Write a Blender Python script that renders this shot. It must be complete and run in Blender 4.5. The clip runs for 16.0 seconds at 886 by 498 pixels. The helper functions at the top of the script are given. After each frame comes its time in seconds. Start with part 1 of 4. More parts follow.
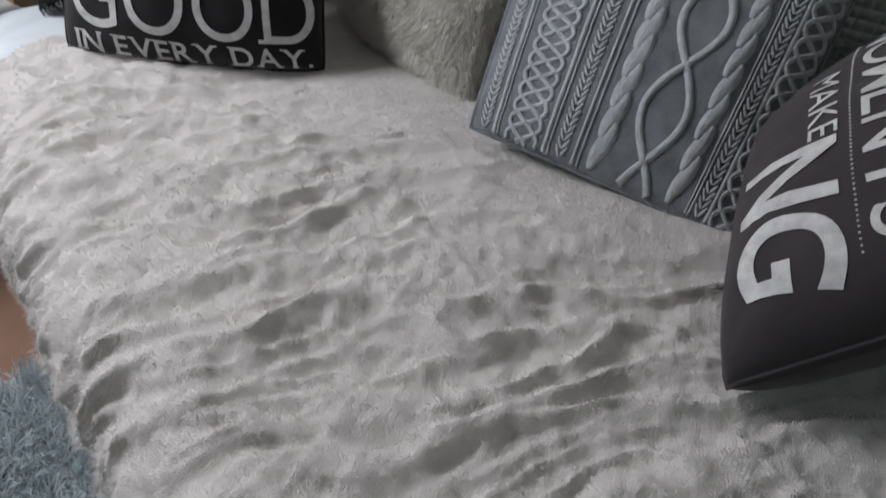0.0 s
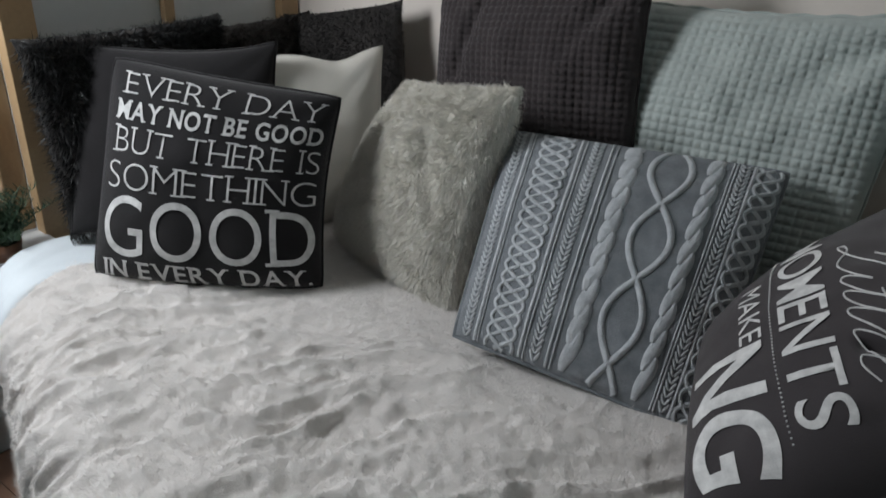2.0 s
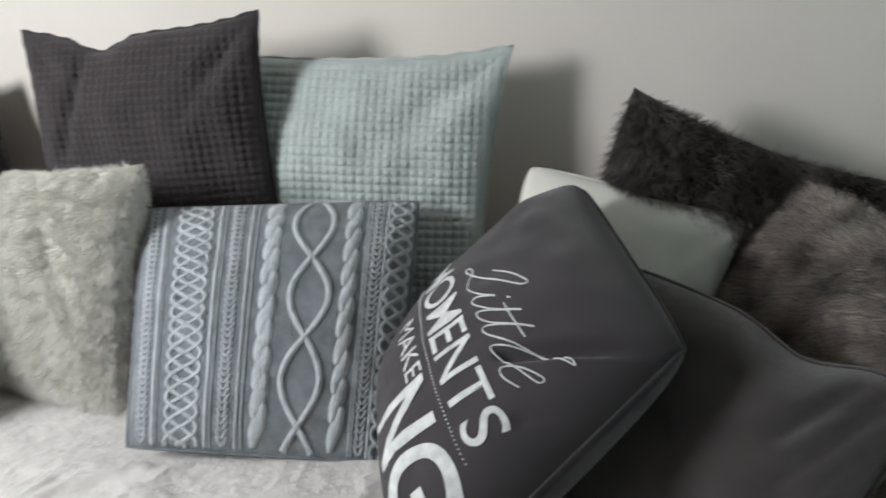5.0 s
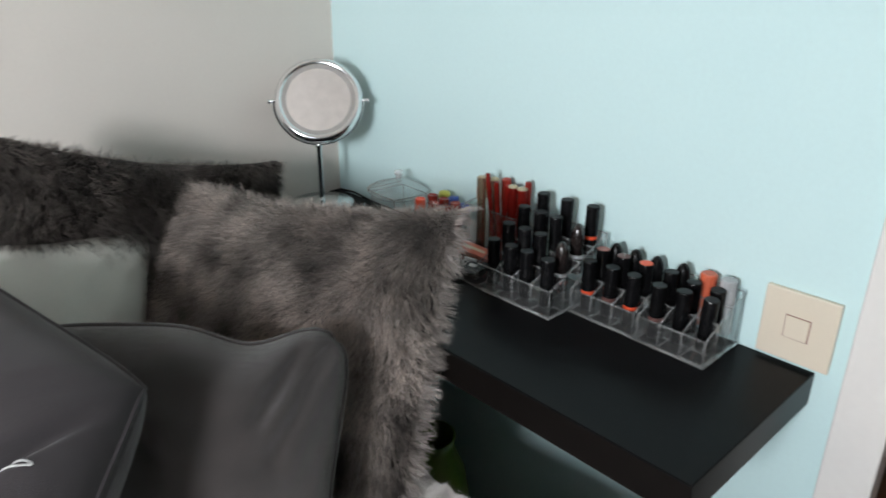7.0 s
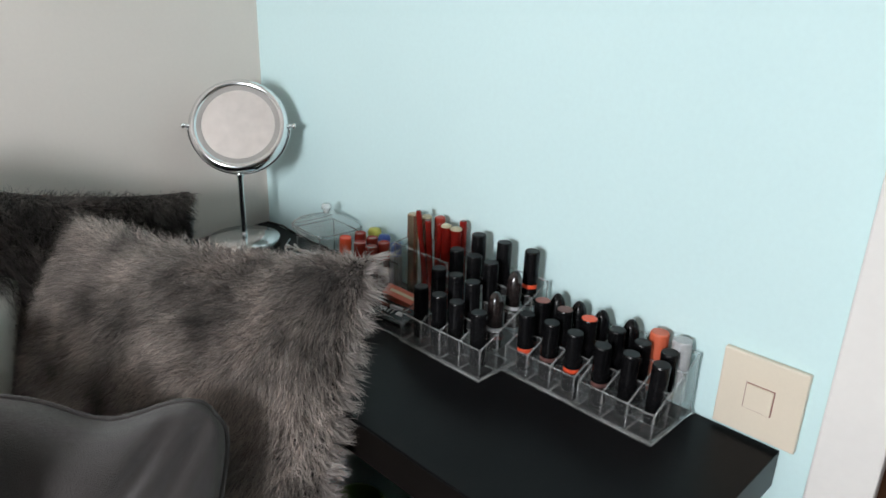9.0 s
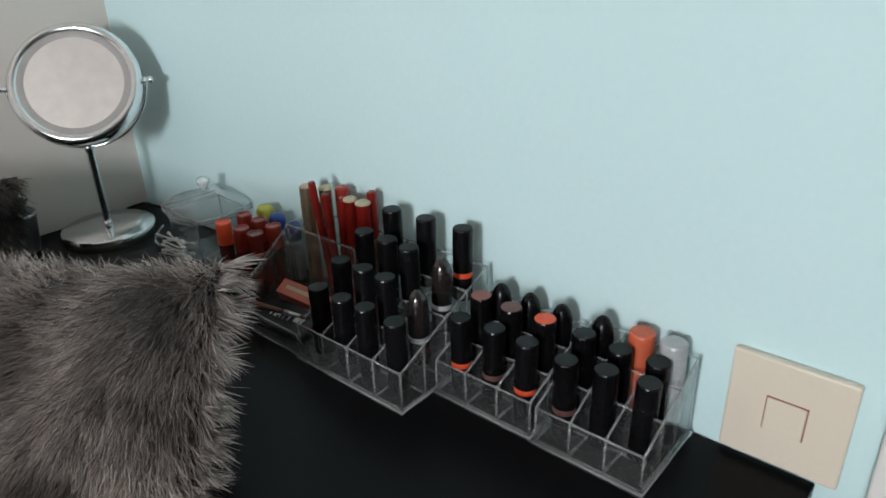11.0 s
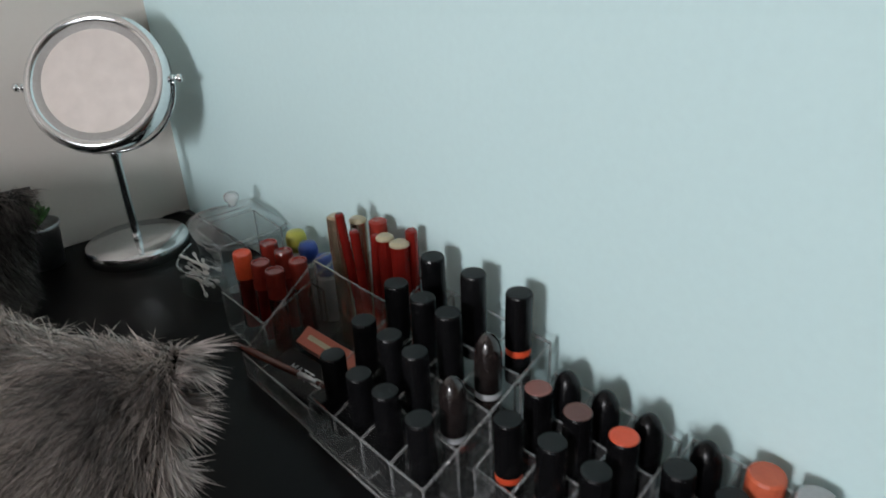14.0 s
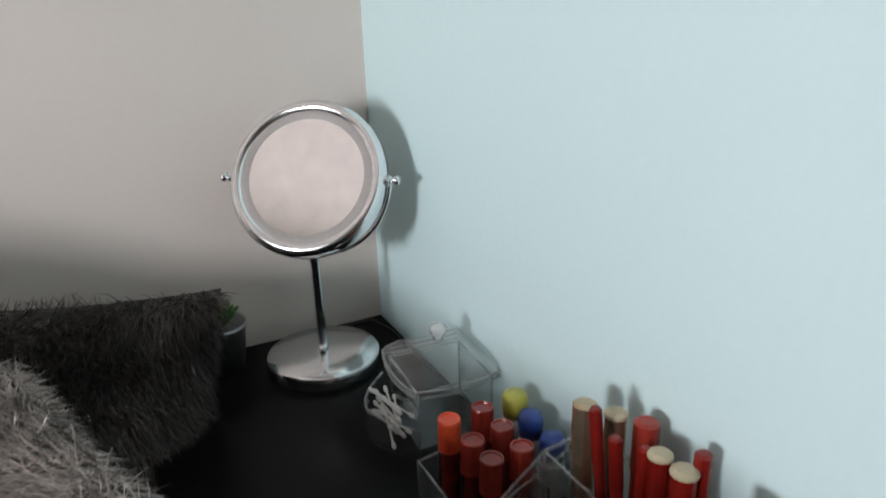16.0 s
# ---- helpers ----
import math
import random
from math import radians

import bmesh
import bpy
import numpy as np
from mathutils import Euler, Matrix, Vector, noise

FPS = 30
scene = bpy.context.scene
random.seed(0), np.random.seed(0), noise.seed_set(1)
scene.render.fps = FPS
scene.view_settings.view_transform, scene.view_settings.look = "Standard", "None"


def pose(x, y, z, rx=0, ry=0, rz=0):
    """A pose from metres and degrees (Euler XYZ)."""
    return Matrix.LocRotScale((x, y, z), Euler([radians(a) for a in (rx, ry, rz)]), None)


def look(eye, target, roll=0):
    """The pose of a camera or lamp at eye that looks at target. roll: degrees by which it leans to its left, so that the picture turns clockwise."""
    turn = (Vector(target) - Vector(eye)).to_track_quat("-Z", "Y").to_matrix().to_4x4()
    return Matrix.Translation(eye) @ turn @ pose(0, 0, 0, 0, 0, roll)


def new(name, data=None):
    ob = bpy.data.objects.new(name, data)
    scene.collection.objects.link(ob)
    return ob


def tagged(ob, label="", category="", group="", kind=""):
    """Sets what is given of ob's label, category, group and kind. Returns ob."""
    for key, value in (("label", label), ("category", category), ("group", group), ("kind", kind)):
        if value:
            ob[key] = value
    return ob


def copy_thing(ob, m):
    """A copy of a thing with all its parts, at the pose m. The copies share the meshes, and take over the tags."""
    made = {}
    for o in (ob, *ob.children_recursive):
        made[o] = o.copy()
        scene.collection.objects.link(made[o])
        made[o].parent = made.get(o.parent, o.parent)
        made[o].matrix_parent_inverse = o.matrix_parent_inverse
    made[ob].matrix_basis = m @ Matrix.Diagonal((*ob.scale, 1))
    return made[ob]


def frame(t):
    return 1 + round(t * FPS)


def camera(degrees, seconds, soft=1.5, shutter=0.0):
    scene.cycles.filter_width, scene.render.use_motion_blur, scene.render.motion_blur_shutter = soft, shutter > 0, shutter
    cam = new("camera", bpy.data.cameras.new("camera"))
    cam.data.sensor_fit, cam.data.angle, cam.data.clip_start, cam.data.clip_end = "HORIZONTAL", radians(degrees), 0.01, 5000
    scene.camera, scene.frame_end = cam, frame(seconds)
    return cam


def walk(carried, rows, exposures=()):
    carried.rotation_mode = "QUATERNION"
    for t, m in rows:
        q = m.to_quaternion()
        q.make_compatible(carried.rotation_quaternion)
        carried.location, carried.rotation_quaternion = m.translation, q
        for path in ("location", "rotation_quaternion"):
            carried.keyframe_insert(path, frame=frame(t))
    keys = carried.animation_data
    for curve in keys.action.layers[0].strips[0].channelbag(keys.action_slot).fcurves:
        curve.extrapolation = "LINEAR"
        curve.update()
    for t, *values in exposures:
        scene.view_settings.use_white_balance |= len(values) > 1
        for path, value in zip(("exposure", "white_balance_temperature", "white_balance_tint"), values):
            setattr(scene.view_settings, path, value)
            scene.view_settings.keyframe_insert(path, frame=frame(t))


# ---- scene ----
cam = camera(64.3, 16.0, soft=1.6, shutter=0.35)
PATH = [
    (0, (-0.98, -1.34, 1.106), (-1.802, -0.097, -0.228), 5.4),
    (0.5, (-0.974, -1.348, 1.124), (-1.872, -0.036, -0.089), 4.3),
    (1, (-0.962, -1.365, 1.148), (-1.921, 0.003, 0.049), 4.0),
    (1.5, (-0.947, -1.386, 1.169), (-1.928, 0.044, 0.174), 4.0),
    (2, (-0.932, -1.402, 1.187), (-1.934, 0.084, 0.299), 3.5),
    (2.5, (-0.919, -1.422, 1.201), (-1.939, 0.101, 0.402), 3.0),
    (3, (-0.9, -1.429, 1.21), (-1.832, 0.172, 0.457), 4.2),
    (3.2, (-0.891, -1.425, 1.207), (-1.781, 0.199, 0.45), 4.3),
    (5.3, (-0.912, -1.35, 1.247), (-0.864, 0.483, 0.449), 1.9),
    (5.5, (-0.927, -1.344, 1.247), (-0.675, 0.486, 0.478), 2.0),
    (6, (-0.955, -1.33, 1.246), (-0.243, 0.388, 0.511), 1.1),
    (6.5, (-0.959, -1.33, 1.257), (0.072, 0.218, 0.522), 1.2),
    (7, (-0.914, -1.335, 1.26), (0.347, 0.014, 0.493), 0.3),
    (7.5, (-0.868, -1.318, 1.254), (0.448, -0.033, 0.469), -0.4),
    (8, (-0.831, -1.306, 1.252), (0.524, -0.041, 0.501), -0.3),
    (8.5, (-0.803, -1.285, 1.238), (0.536, 0.015, 0.521), 2.1),
    (9, (-0.763, -1.285, 1.241), (0.567, 0.031, 0.538), 1.7),
    (9.5, (-0.704, -1.29, 1.225), (0.61, 0.051, 0.534), 0.2),
    (9.7, (-0.672, -1.291, 1.223), (0.643, 0.045, 0.526), 0.4),
    (11.8, (-0.455, -1.078, 1.168), (0.903, 0.059, 0.239), -3.7),
    (12, (-0.427, -1.089, 1.167), (0.868, 0.111, 0.227), -3.3),
    (12.5, (-0.39, -1.109, 1.164), (0.842, 0.189, 0.272), -2.1),
    (13, (-0.388, -1.103, 1.163), (0.784, 0.238, 0.253), -2.6),
    (13.5, (-0.383, -1.085, 1.16), (0.779, 0.257, 0.238), -2.5),
    (14, (-0.375, -1.049, 1.172), (0.792, 0.31, 0.281), -2.9),
    (14.5, (-0.369, -0.978, 1.177), (0.705, 0.477, 0.324), -2.2),
    (15, (-0.364, -0.926, 1.171), (0.608, 0.625, 0.365), -2.0),
    (15.5, (-0.353, -0.887, 1.183), (0.505, 0.737, 0.393), -1.8),
    (16, (-0.322, -0.844, 1.182), (0.516, 0.83, 0.478), -1.8),
]
walk(
    cam,
    [(t, look(eye, target, roll)) for t, eye, target, roll in PATH],
    exposures=[(0, -1.62, 6450, 14), (1.5, -1.74, 6400, 11), (2.5, -1.42, 6450, 9), (3.2, -1.3, 6450, 9), (5.5, -0.5, 6500, 9), (6.5, -0.3, 6500, 10), (8, -0.15, 6550, 11), (9.7, -0.15, 6550, 11), (12, -0.65, 6500, 10), (13, -0.66, 6500, 11), (14, -0.52, 6600, 13), (16, -0.3, 6700, 17)],
)


# ---------------------------------------------------------------- world and light
world = bpy.data.worlds.new("world")
scene.world = world
world.use_nodes = True
wn = world.node_tree.nodes
sky = wn.new("ShaderNodeTexSky")
sky.sky_type, sky.sun_disc = "NISHITA", False
sky.sun_elevation, sky.sun_rotation = radians(35), radians(250)
world.node_tree.links.new(sky.outputs[0], wn["Background"].inputs[0])
wn["Background"].inputs[1].default_value = 0.06


def area_lamp(name, m, sx, sy, power, colour):
    data = bpy.data.lights.new(name, "AREA")
    data.shape, data.size, data.size_y, data.energy, data.color = "RECTANGLE", sx, sy, power, colour
    ob = new(name, data)
    ob.matrix_world = m
    return ob


# daylight through the window in the end wall
area_lamp("window_daylight", look((-2.40, -1.40, 1.44), (-0.9, 0.0, 0.85)), 0.36, 0.46, 50, (0.935, 0.965, 1.0))
scene.cycles.transparent_max_bounces = 40

# ---------------------------------------------------------------- materials


def lin(*c):
    return (*c, 1.0)


def material(name, a, b=None, rough=0.6, metal=0.0, scale=30.0, fine=400.0, bump=0.2, depth=0.002, sheen=0.0, coat=0.0, spec=0.5, island=0.0, obj=0.0, edge=0.2, grain=0.12):
    """Two-scale procedural surface: a to b by coarse noise, fine grain on top, bump from both."""
    m = bpy.data.materials.new(name)
    m.use_nodes = True
    n, l = m.node_tree.nodes, m.node_tree.links
    p = n["Principled BSDF"]
    b = b or tuple(x * 0.8 for x in a)
    co = n.new("ShaderNodeTexCoord")
    n1, n2 = n.new("ShaderNodeTexNoise"), n.new("ShaderNodeTexNoise")
    n1.inputs["Scale"].default_value, n1.inputs["Detail"].default_value = scale, 5
    n2.inputs["Scale"].default_value, n2.inputs["Detail"].default_value = fine, 2
    l.new(co.outputs["Object"], n1.inputs["Vector"]), l.new(co.outputs["Object"], n2.inputs["Vector"])
    ramp = n.new("ShaderNodeValToRGB")
    ramp.color_ramp.elements[0].position, ramp.color_ramp.elements[1].position = 0.5 - edge, 0.5 + edge
    ramp.color_ramp.elements[0].color, ramp.color_ramp.elements[1].color = lin(*b), lin(*a)
    l.new(n1.outputs["Fac"], ramp.inputs["Fac"])
    hsv = n.new("ShaderNodeHueSaturation")
    val = n.new("ShaderNodeMapRange")
    val.inputs["To Min"].default_value, val.inputs["To Max"].default_value = 1 - grain, 1 + grain
    l.new(n2.outputs["Fac"], val.inputs["Value"])
    l.new(ramp.outputs["Color"], hsv.inputs["Color"])
    last = val.outputs["Result"]
    for node, socket, amount in (("ShaderNodeNewGeometry", "Random Per Island", island), ("ShaderNodeObjectInfo", "Random", obj)):
        if amount:
            r, mr, mu = n.new(node), n.new("ShaderNodeMapRange"), n.new("ShaderNodeMath")
            mr.inputs["To Min"].default_value, mr.inputs["To Max"].default_value = 1 - amount, 1 + amount
            mu.operation = "MULTIPLY"
            l.new(r.outputs[socket], mr.inputs["Value"])
            l.new(mr.outputs["Result"], mu.inputs[0]), l.new(last, mu.inputs[1])
            last = mu.outputs[0]
    l.new(last, hsv.inputs["Value"])
    l.new(hsv.outputs["Color"], p.inputs["Base Color"])
    p.inputs["Roughness"].default_value, p.inputs["Metallic"].default_value = rough, metal
    p.inputs["Specular IOR Level"].default_value = spec
    p.inputs["Coat Weight"].default_value = coat
    p.inputs["Sheen Weight"].default_value = sheen
    if bump:
        add, bp = n.new("ShaderNodeMath"), n.new("ShaderNodeBump")
        l.new(n1.outputs["Fac"], add.inputs[0]), l.new(n2.outputs["Fac"], add.inputs[1])
        bp.inputs["Strength"].default_value, bp.inputs["Distance"].default_value = bump, depth
        l.new(add.outputs[0], bp.inputs["Height"]), l.new(bp.outputs["Normal"], p.inputs["Normal"])
    return m


def acrylic(name, tint, gloss, haze):
    """Thin clear plastic: see-through, with gloss by angle and a trace of haze."""
    m = bpy.data.materials.new(name)
    m.use_nodes = True
    n, l = m.node_tree.nodes, m.node_tree.links
    tr, gl, df = n.new("ShaderNodeBsdfTransparent"), n.new("ShaderNodeBsdfGlossy"), n.new("ShaderNodeBsdfDiffuse")
    tr.inputs["Color"].default_value = lin(*tint)
    gl.inputs["Roughness"].default_value = 0.06
    lw, pw, sc = n.new("ShaderNodeLayerWeight"), n.new("ShaderNodeMath"), n.new("ShaderNodeMath")
    pw.operation, pw.inputs[1].default_value = "POWER", 4.0
    sc.operation, sc.inputs[1].default_value, sc.inputs[2].default_value, sc.use_clamp = "MULTIPLY_ADD", gloss, 0.03 * gloss, True
    l.new(lw.outputs["Facing"], pw.inputs[0]), l.new(pw.outputs[0], sc.inputs[0])
    m1, m2 = n.new("ShaderNodeMixShader"), n.new("ShaderNodeMixShader")
    m1.inputs[0].default_value = haze
    l.new(tr.outputs[0], m1.inputs[1]), l.new(df.outputs[0], m1.inputs[2])
    l.new(sc.outputs[0], m2.inputs[0]), l.new(m1.outputs[0], m2.inputs[1]), l.new(gl.outputs[0], m2.inputs[2])
    l.new(m2.outputs[0], n["Material Output"].inputs["Surface"])
    return m


M_CREAM = material("cream_wall_paint", (0.70, 0.64, 0.585), (0.66, 0.60, 0.55), rough=0.75, scale=3, fine=160, bump=0.10, depth=0.001, grain=0.025)
M_MINT = material("mint_wall_paint", (0.61, 0.80, 0.81), (0.585, 0.78, 0.79), rough=0.6, scale=2.0, fine=140, bump=0.03, depth=0.001, grain=0.025)
M_WHITE = material("white_gloss_paint", (0.80, 0.78, 0.75), (0.74, 0.72, 0.70), rough=0.35, scale=4, fine=90, bump=0.08, grain=0.025)
M_PANEL = material("grey_white_panel", (0.62, 0.63, 0.62), (0.57, 0.58, 0.58), rough=0.6, scale=2, fine=60, bump=0.08, grain=0.025)
M_PINE = material("light_wood", (0.42, 0.29, 0.16), (0.33, 0.21, 0.11), rough=0.5, scale=9, fine=120, bump=0.2)
M_CEIL = material("ceiling_paint", (0.66, 0.61, 0.58), (0.63, 0.58, 0.55), rough=0.8, scale=2, fine=120, bump=0.05, grain=0.025)
M_FLOOR = material("pink_brown_laminate", (0.46, 0.28, 0.20), (0.36, 0.21, 0.14), rough=0.28, scale=6, fine=150, bump=0.05, obj=0.12)
M_SHELF = material("black_brown_foil", (0.0055, 0.0055, 0.006), (0.004, 0.004, 0.0045), rough=0.30, scale=12, fine=300, bump=0.03, spec=0.09)
M_SHELF_EDGE = material("dark_brown_edge", (0.006, 0.0045, 0.004), (0.0045, 0.0035, 0.003), rough=0.5, scale=12, fine=300, bump=0.03, spec=0.1)
M_PLATE = material("ivory_plastic", (0.74, 0.66, 0.54), (0.72, 0.64, 0.52), rough=0.35, scale=10, fine=300, bump=0.02, grain=0.025)
M_CHROME = material("chrome", (0.86, 0.87, 0.88), (0.82, 0.83, 0.84), rough=0.14, metal=1.0, scale=20, fine=200, bump=0.0)
M_MIRROR = material("mirror_silver", (0.93, 0.92, 0.91), (0.92, 0.91, 0.90), rough=0.03, metal=1.0, scale=5, fine=50, bump=0.0)
M_FROST = material("frosted_ring", (0.36, 0.34, 0.32), (0.32, 0.30, 0.285), rough=0.5, scale=30, fine=300, bump=0.05)
M_ACRYL = acrylic("clear_acrylic", (0.988, 0.994, 0.994), 0.8, 0.016)
# strong white haze stands in for the bright glints on the lid's knob
M_KNOB = acrylic("glint_acrylic", (0.93, 0.95, 0.95), 3.0, 0.34)
M_LID = acrylic("clear_acrylic_lid", (0.97, 0.985, 0.985), 1.6, 0.07)
M_ACRYL_EDGE = acrylic("clear_acrylic_edge", (0.95, 0.97, 0.97), 2.0, 0.15)
M_BLACK = material("black_cap_plastic", (0.0055, 0.0055, 0.006), (0.004, 0.004, 0.0045), rough=0.26, scale=40, fine=500, bump=0.02, obj=0.3, spec=0.22)
M_CAPTOP = material("matt_black_top", (0.011, 0.0135, 0.0145), (0.008, 0.010, 0.011), rough=0.55, scale=40, fine=500, bump=0.05, spec=0.3)
M_BULLET = material("dark_brown_gloss", (0.020, 0.015, 0.014), (0.014, 0.010, 0.010), rough=0.16, scale=40, fine=500, bump=0.0, coat=0.5)
M_ORANGE = material("orange_red_plastic", (0.80, 0.10, 0.035), (0.72, 0.08, 0.03), rough=0.35, scale=60, fine=400, bump=0.03)
M_CORAL = material("coral_plastic", (0.62, 0.13, 0.06), (0.52, 0.10, 0.05), rough=0.4, scale=60, fine=400, bump=0.03)
M_ROSE = material("dusky_rose_plastic", (0.32, 0.13, 0.11), (0.25, 0.10, 0.085), rough=0.45, scale=60, fine=400, bump=0.05)
M_MAUVE = material("brown_mauve_plastic", (0.15, 0.065, 0.055), (0.11, 0.05, 0.045), rough=0.45, scale=60, fine=400, bump=0.05)
M_GREYCLEAR = material("pale_grey_plastic", (0.45, 0.46, 0.47), (0.38, 0.39, 0.40), rough=0.25, scale=60, fine=400, bump=0.0)
M_GLOSSRED = material("dark_red_gloss_tube", (0.10, 0.010, 0.008), (0.07, 0.007, 0.006), rough=0.12, scale=60, fine=400, bump=0.0, coat=0.6, obj=0.35)
M_REDCAP = material("red_translucent_cap", (0.27, 0.030, 0.020), (0.21, 0.024, 0.016), rough=0.2, scale=60, fine=400, bump=0.0, obj=0.35)
M_PENRED = material("red_pencil_lacquer", (0.21, 0.012, 0.008), (0.16, 0.010, 0.007), rough=0.2, scale=60, fine=400, bump=0.02, obj=0.25)
M_GOLD = material("pale_gold_metal", (0.62, 0.47, 0.32), (0.52, 0.39, 0.27), rough=0.22, metal=0.85, scale=60, fine=400, bump=0.0)
M_CREAMTOP = material("cream_cap_top", (0.50, 0.43, 0.29), (0.44, 0.38, 0.25), rough=0.4, scale=60, fine=400, bump=0.02)
M_YELLOW = material("yellow_green_cap", (0.48, 0.47, 0.08), (0.40, 0.40, 0.07), rough=0.35, scale=60, fine=400, bump=0.02)
M_BLUE = material("blue_cap", (0.035, 0.085, 0.36), (0.03, 0.07, 0.28), rough=0.3, scale=60, fine=400, bump=0.02)
M_COTTON = material("cotton_bud_white", (0.78, 0.76, 0.73), (0.72, 0.70, 0.68), rough=0.9, scale=80, fine=700, bump=0.3)
M_PRINT_W = material("white_print", (0.62, 0.62, 0.61), (0.42, 0.42, 0.42), rough=0.8, scale=70, fine=600, bump=0.2)
M_BROWNPEN = material("brown_lacquer", (0.09, 0.025, 0.017), (0.07, 0.02, 0.014), rough=0.2, scale=60, fine=400, bump=0.0)
M_BOXORANGE = material("coral_card_box", (0.50, 0.12, 0.07), (0.42, 0.10, 0.06), rough=0.45, scale=30, fine=300, bump=0.05)
M_LEAF = material("succulent_green", (0.05, 0.16, 0.035), (0.03, 0.10, 0.02), rough=0.4, scale=60, fine=400, bump=0.1, island=0.3)
M_NEEDLE = material("dark_needle_green", (0.03, 0.065, 0.03), (0.02, 0.045, 0.022), rough=0.6, scale=40, fine=300, bump=0.1, island=0.4)
M_LIME = material("lime_green_ceramic", (0.0638, 0.1275, 0.0105), (0.0488, 0.0975, 0.0083), rough=0.3, scale=8, fine=200, bump=0.03)
M_TIN = material("zinc_bucket", (0.42, 0.43, 0.44), (0.30, 0.31, 0.32), rough=0.3, metal=0.9, scale=40, fine=300, bump=0.1)
M_LEATHER = material("brown_leather", (0.16, 0.07, 0.035), (0.11, 0.045, 0.022), rough=0.45, scale=25, fine=300, bump=0.3)
M_DARK = material("dark_hall_paint", (0.10, 0.075, 0.065), (0.08, 0.06, 0.05), rough=0.8, scale=4, fine=120, bump=0.1)
M_HALL = material("beige_wall_paint", (0.40, 0.34, 0.31), (0.36, 0.31, 0.28), rough=0.8, scale=4, fine=120, bump=0.1, grain=0.025)
M_METAL = material("brushed_steel", (0.55, 0.55, 0.55), (0.48, 0.48, 0.48), rough=0.35, metal=1.0, scale=40, fine=300, bump=0.05)
# fabrics and furs
M_BLANKET = material("cream_plush", (0.82, 0.785, 0.755), (0.76, 0.725, 0.695), rough=0.95, scale=45, fine=650, bump=0.8, depth=0.004, sheen=0.3, spec=0.1)
M_BLANKET_FUR = material("cream_plush_pile", (0.86, 0.825, 0.795), (0.80, 0.765, 0.735), rough=0.85, scale=25, fine=300, bump=0.0, sheen=0.2, spec=0.1, island=0.08)
M_SHEET = material("pale_blue_cotton", (0.72, 0.78, 0.82), (0.68, 0.74, 0.78), rough=0.9, scale=14, fine=700, bump=0.4, sheen=0.2)
M_BASE = material("divan_fabric", (0.32, 0.33, 0.34), (0.27, 0.28, 0.29), rough=0.9, scale=30, fine=700, bump=0.3)
M_CHARCOAL = material("charcoal_cotton", (0.015, 0.0138, 0.015), (0.011, 0.0102, 0.011), rough=0.85, scale=14, fine=900, bump=0.35, sheen=0.15, spec=0.15)
M_GREY = material("warm_grey_cotton", (0.046, 0.0405, 0.043), (0.037, 0.0325, 0.035), rough=0.8, scale=10, fine=900, bump=0.35, sheen=0.2, spec=0.2)
M_OLIVE = material("taupe_satin", (0.046, 0.038, 0.036), (0.028, 0.023, 0.022), rough=0.58, scale=9, fine=900, bump=0.6, depth=0.006, sheen=0.4, spec=0.25)
M_OFFWHITE = material("off_white_cotton", (0.66, 0.64, 0.58), (0.60, 0.58, 0.53), rough=0.9, scale=10, fine=900, bump=0.4, sheen=0.2)
M_SLATE = material("slate_knit_ground", (0.285, 0.307, 0.332), (0.175, 0.193, 0.211), rough=0.95, scale=38, fine=700, bump=1.0, depth=0.004, sheen=0.15, grain=0.25)
M_KNIT = material("pale_grey_knit", (0.66, 0.69, 0.72), (0.48, 0.51, 0.54), rough=0.95, scale=70, fine=700, bump=1.0, depth=0.004, sheen=0.2, grain=0.25)
M_WAFFLE_D = material("dark_waffle_weave", (0.050, 0.042, 0.043), (0.039, 0.033, 0.034), rough=0.95, scale=30, fine=900, bump=0.5, sheen=0.15, spec=0.15)
M_WAFFLE_L = material("pale_green_waffle_weave", (0.43, 0.475, 0.455), (0.36, 0.40, 0.385), rough=0.95, scale=20, fine=900, bump=0.4, sheen=0.15, spec=0.15)
M_FURBASE_D = material("dark_fur_backing", (0.035, 0.031, 0.029), rough=0.95, scale=30, fine=500, bump=0.5)
# pale and dark patches put the pile's sheen and shade into the colour
M_FUR_TAUPE = material("taupe_fur", (0.55, 0.475, 0.43), (0.065, 0.055, 0.05), rough=0.32, scale=11, fine=200, bump=0.0, sheen=0.1, island=0.7, edge=0.17, spec=0.7)
M_FUR_TIP = material("pale_fur_tips", (0.42, 0.375, 0.35), (0.22, 0.195, 0.18), rough=0.4, scale=20, fine=200, bump=0.0, island=0.4)
M_FUR_GREY = material("dark_taupe_fur", (0.15, 0.128, 0.116), (0.040, 0.034, 0.030), rough=0.38, scale=9, fine=200, bump=0.0, island=0.5, edge=0.14)
M_FUR_BLACK = material("black_fur", (0.009, 0.0098, 0.0105), (0.005, 0.0055, 0.0055), rough=0.5, scale=12, fine=200, bump=0.0, island=0.4, spec=0.3)
M_FUR_BROWN = material("brown_black_fur", (0.021, 0.018, 0.015), (0.013, 0.011, 0.009), rough=0.5, scale=12, fine=200, bump=0.0, island=0.4, spec=0.3)
M_FUR_CREAM = material("cream_fur", (0.80, 0.78, 0.72), (0.71, 0.69, 0.635), rough=0.8, scale=14, fine=200, bump=0.0, island=0.12)
M_FURBASE_C = material("cream_fur_backing", (0.62, 0.60, 0.54), rough=0.95, scale=30, fine=500, bump=0.5)
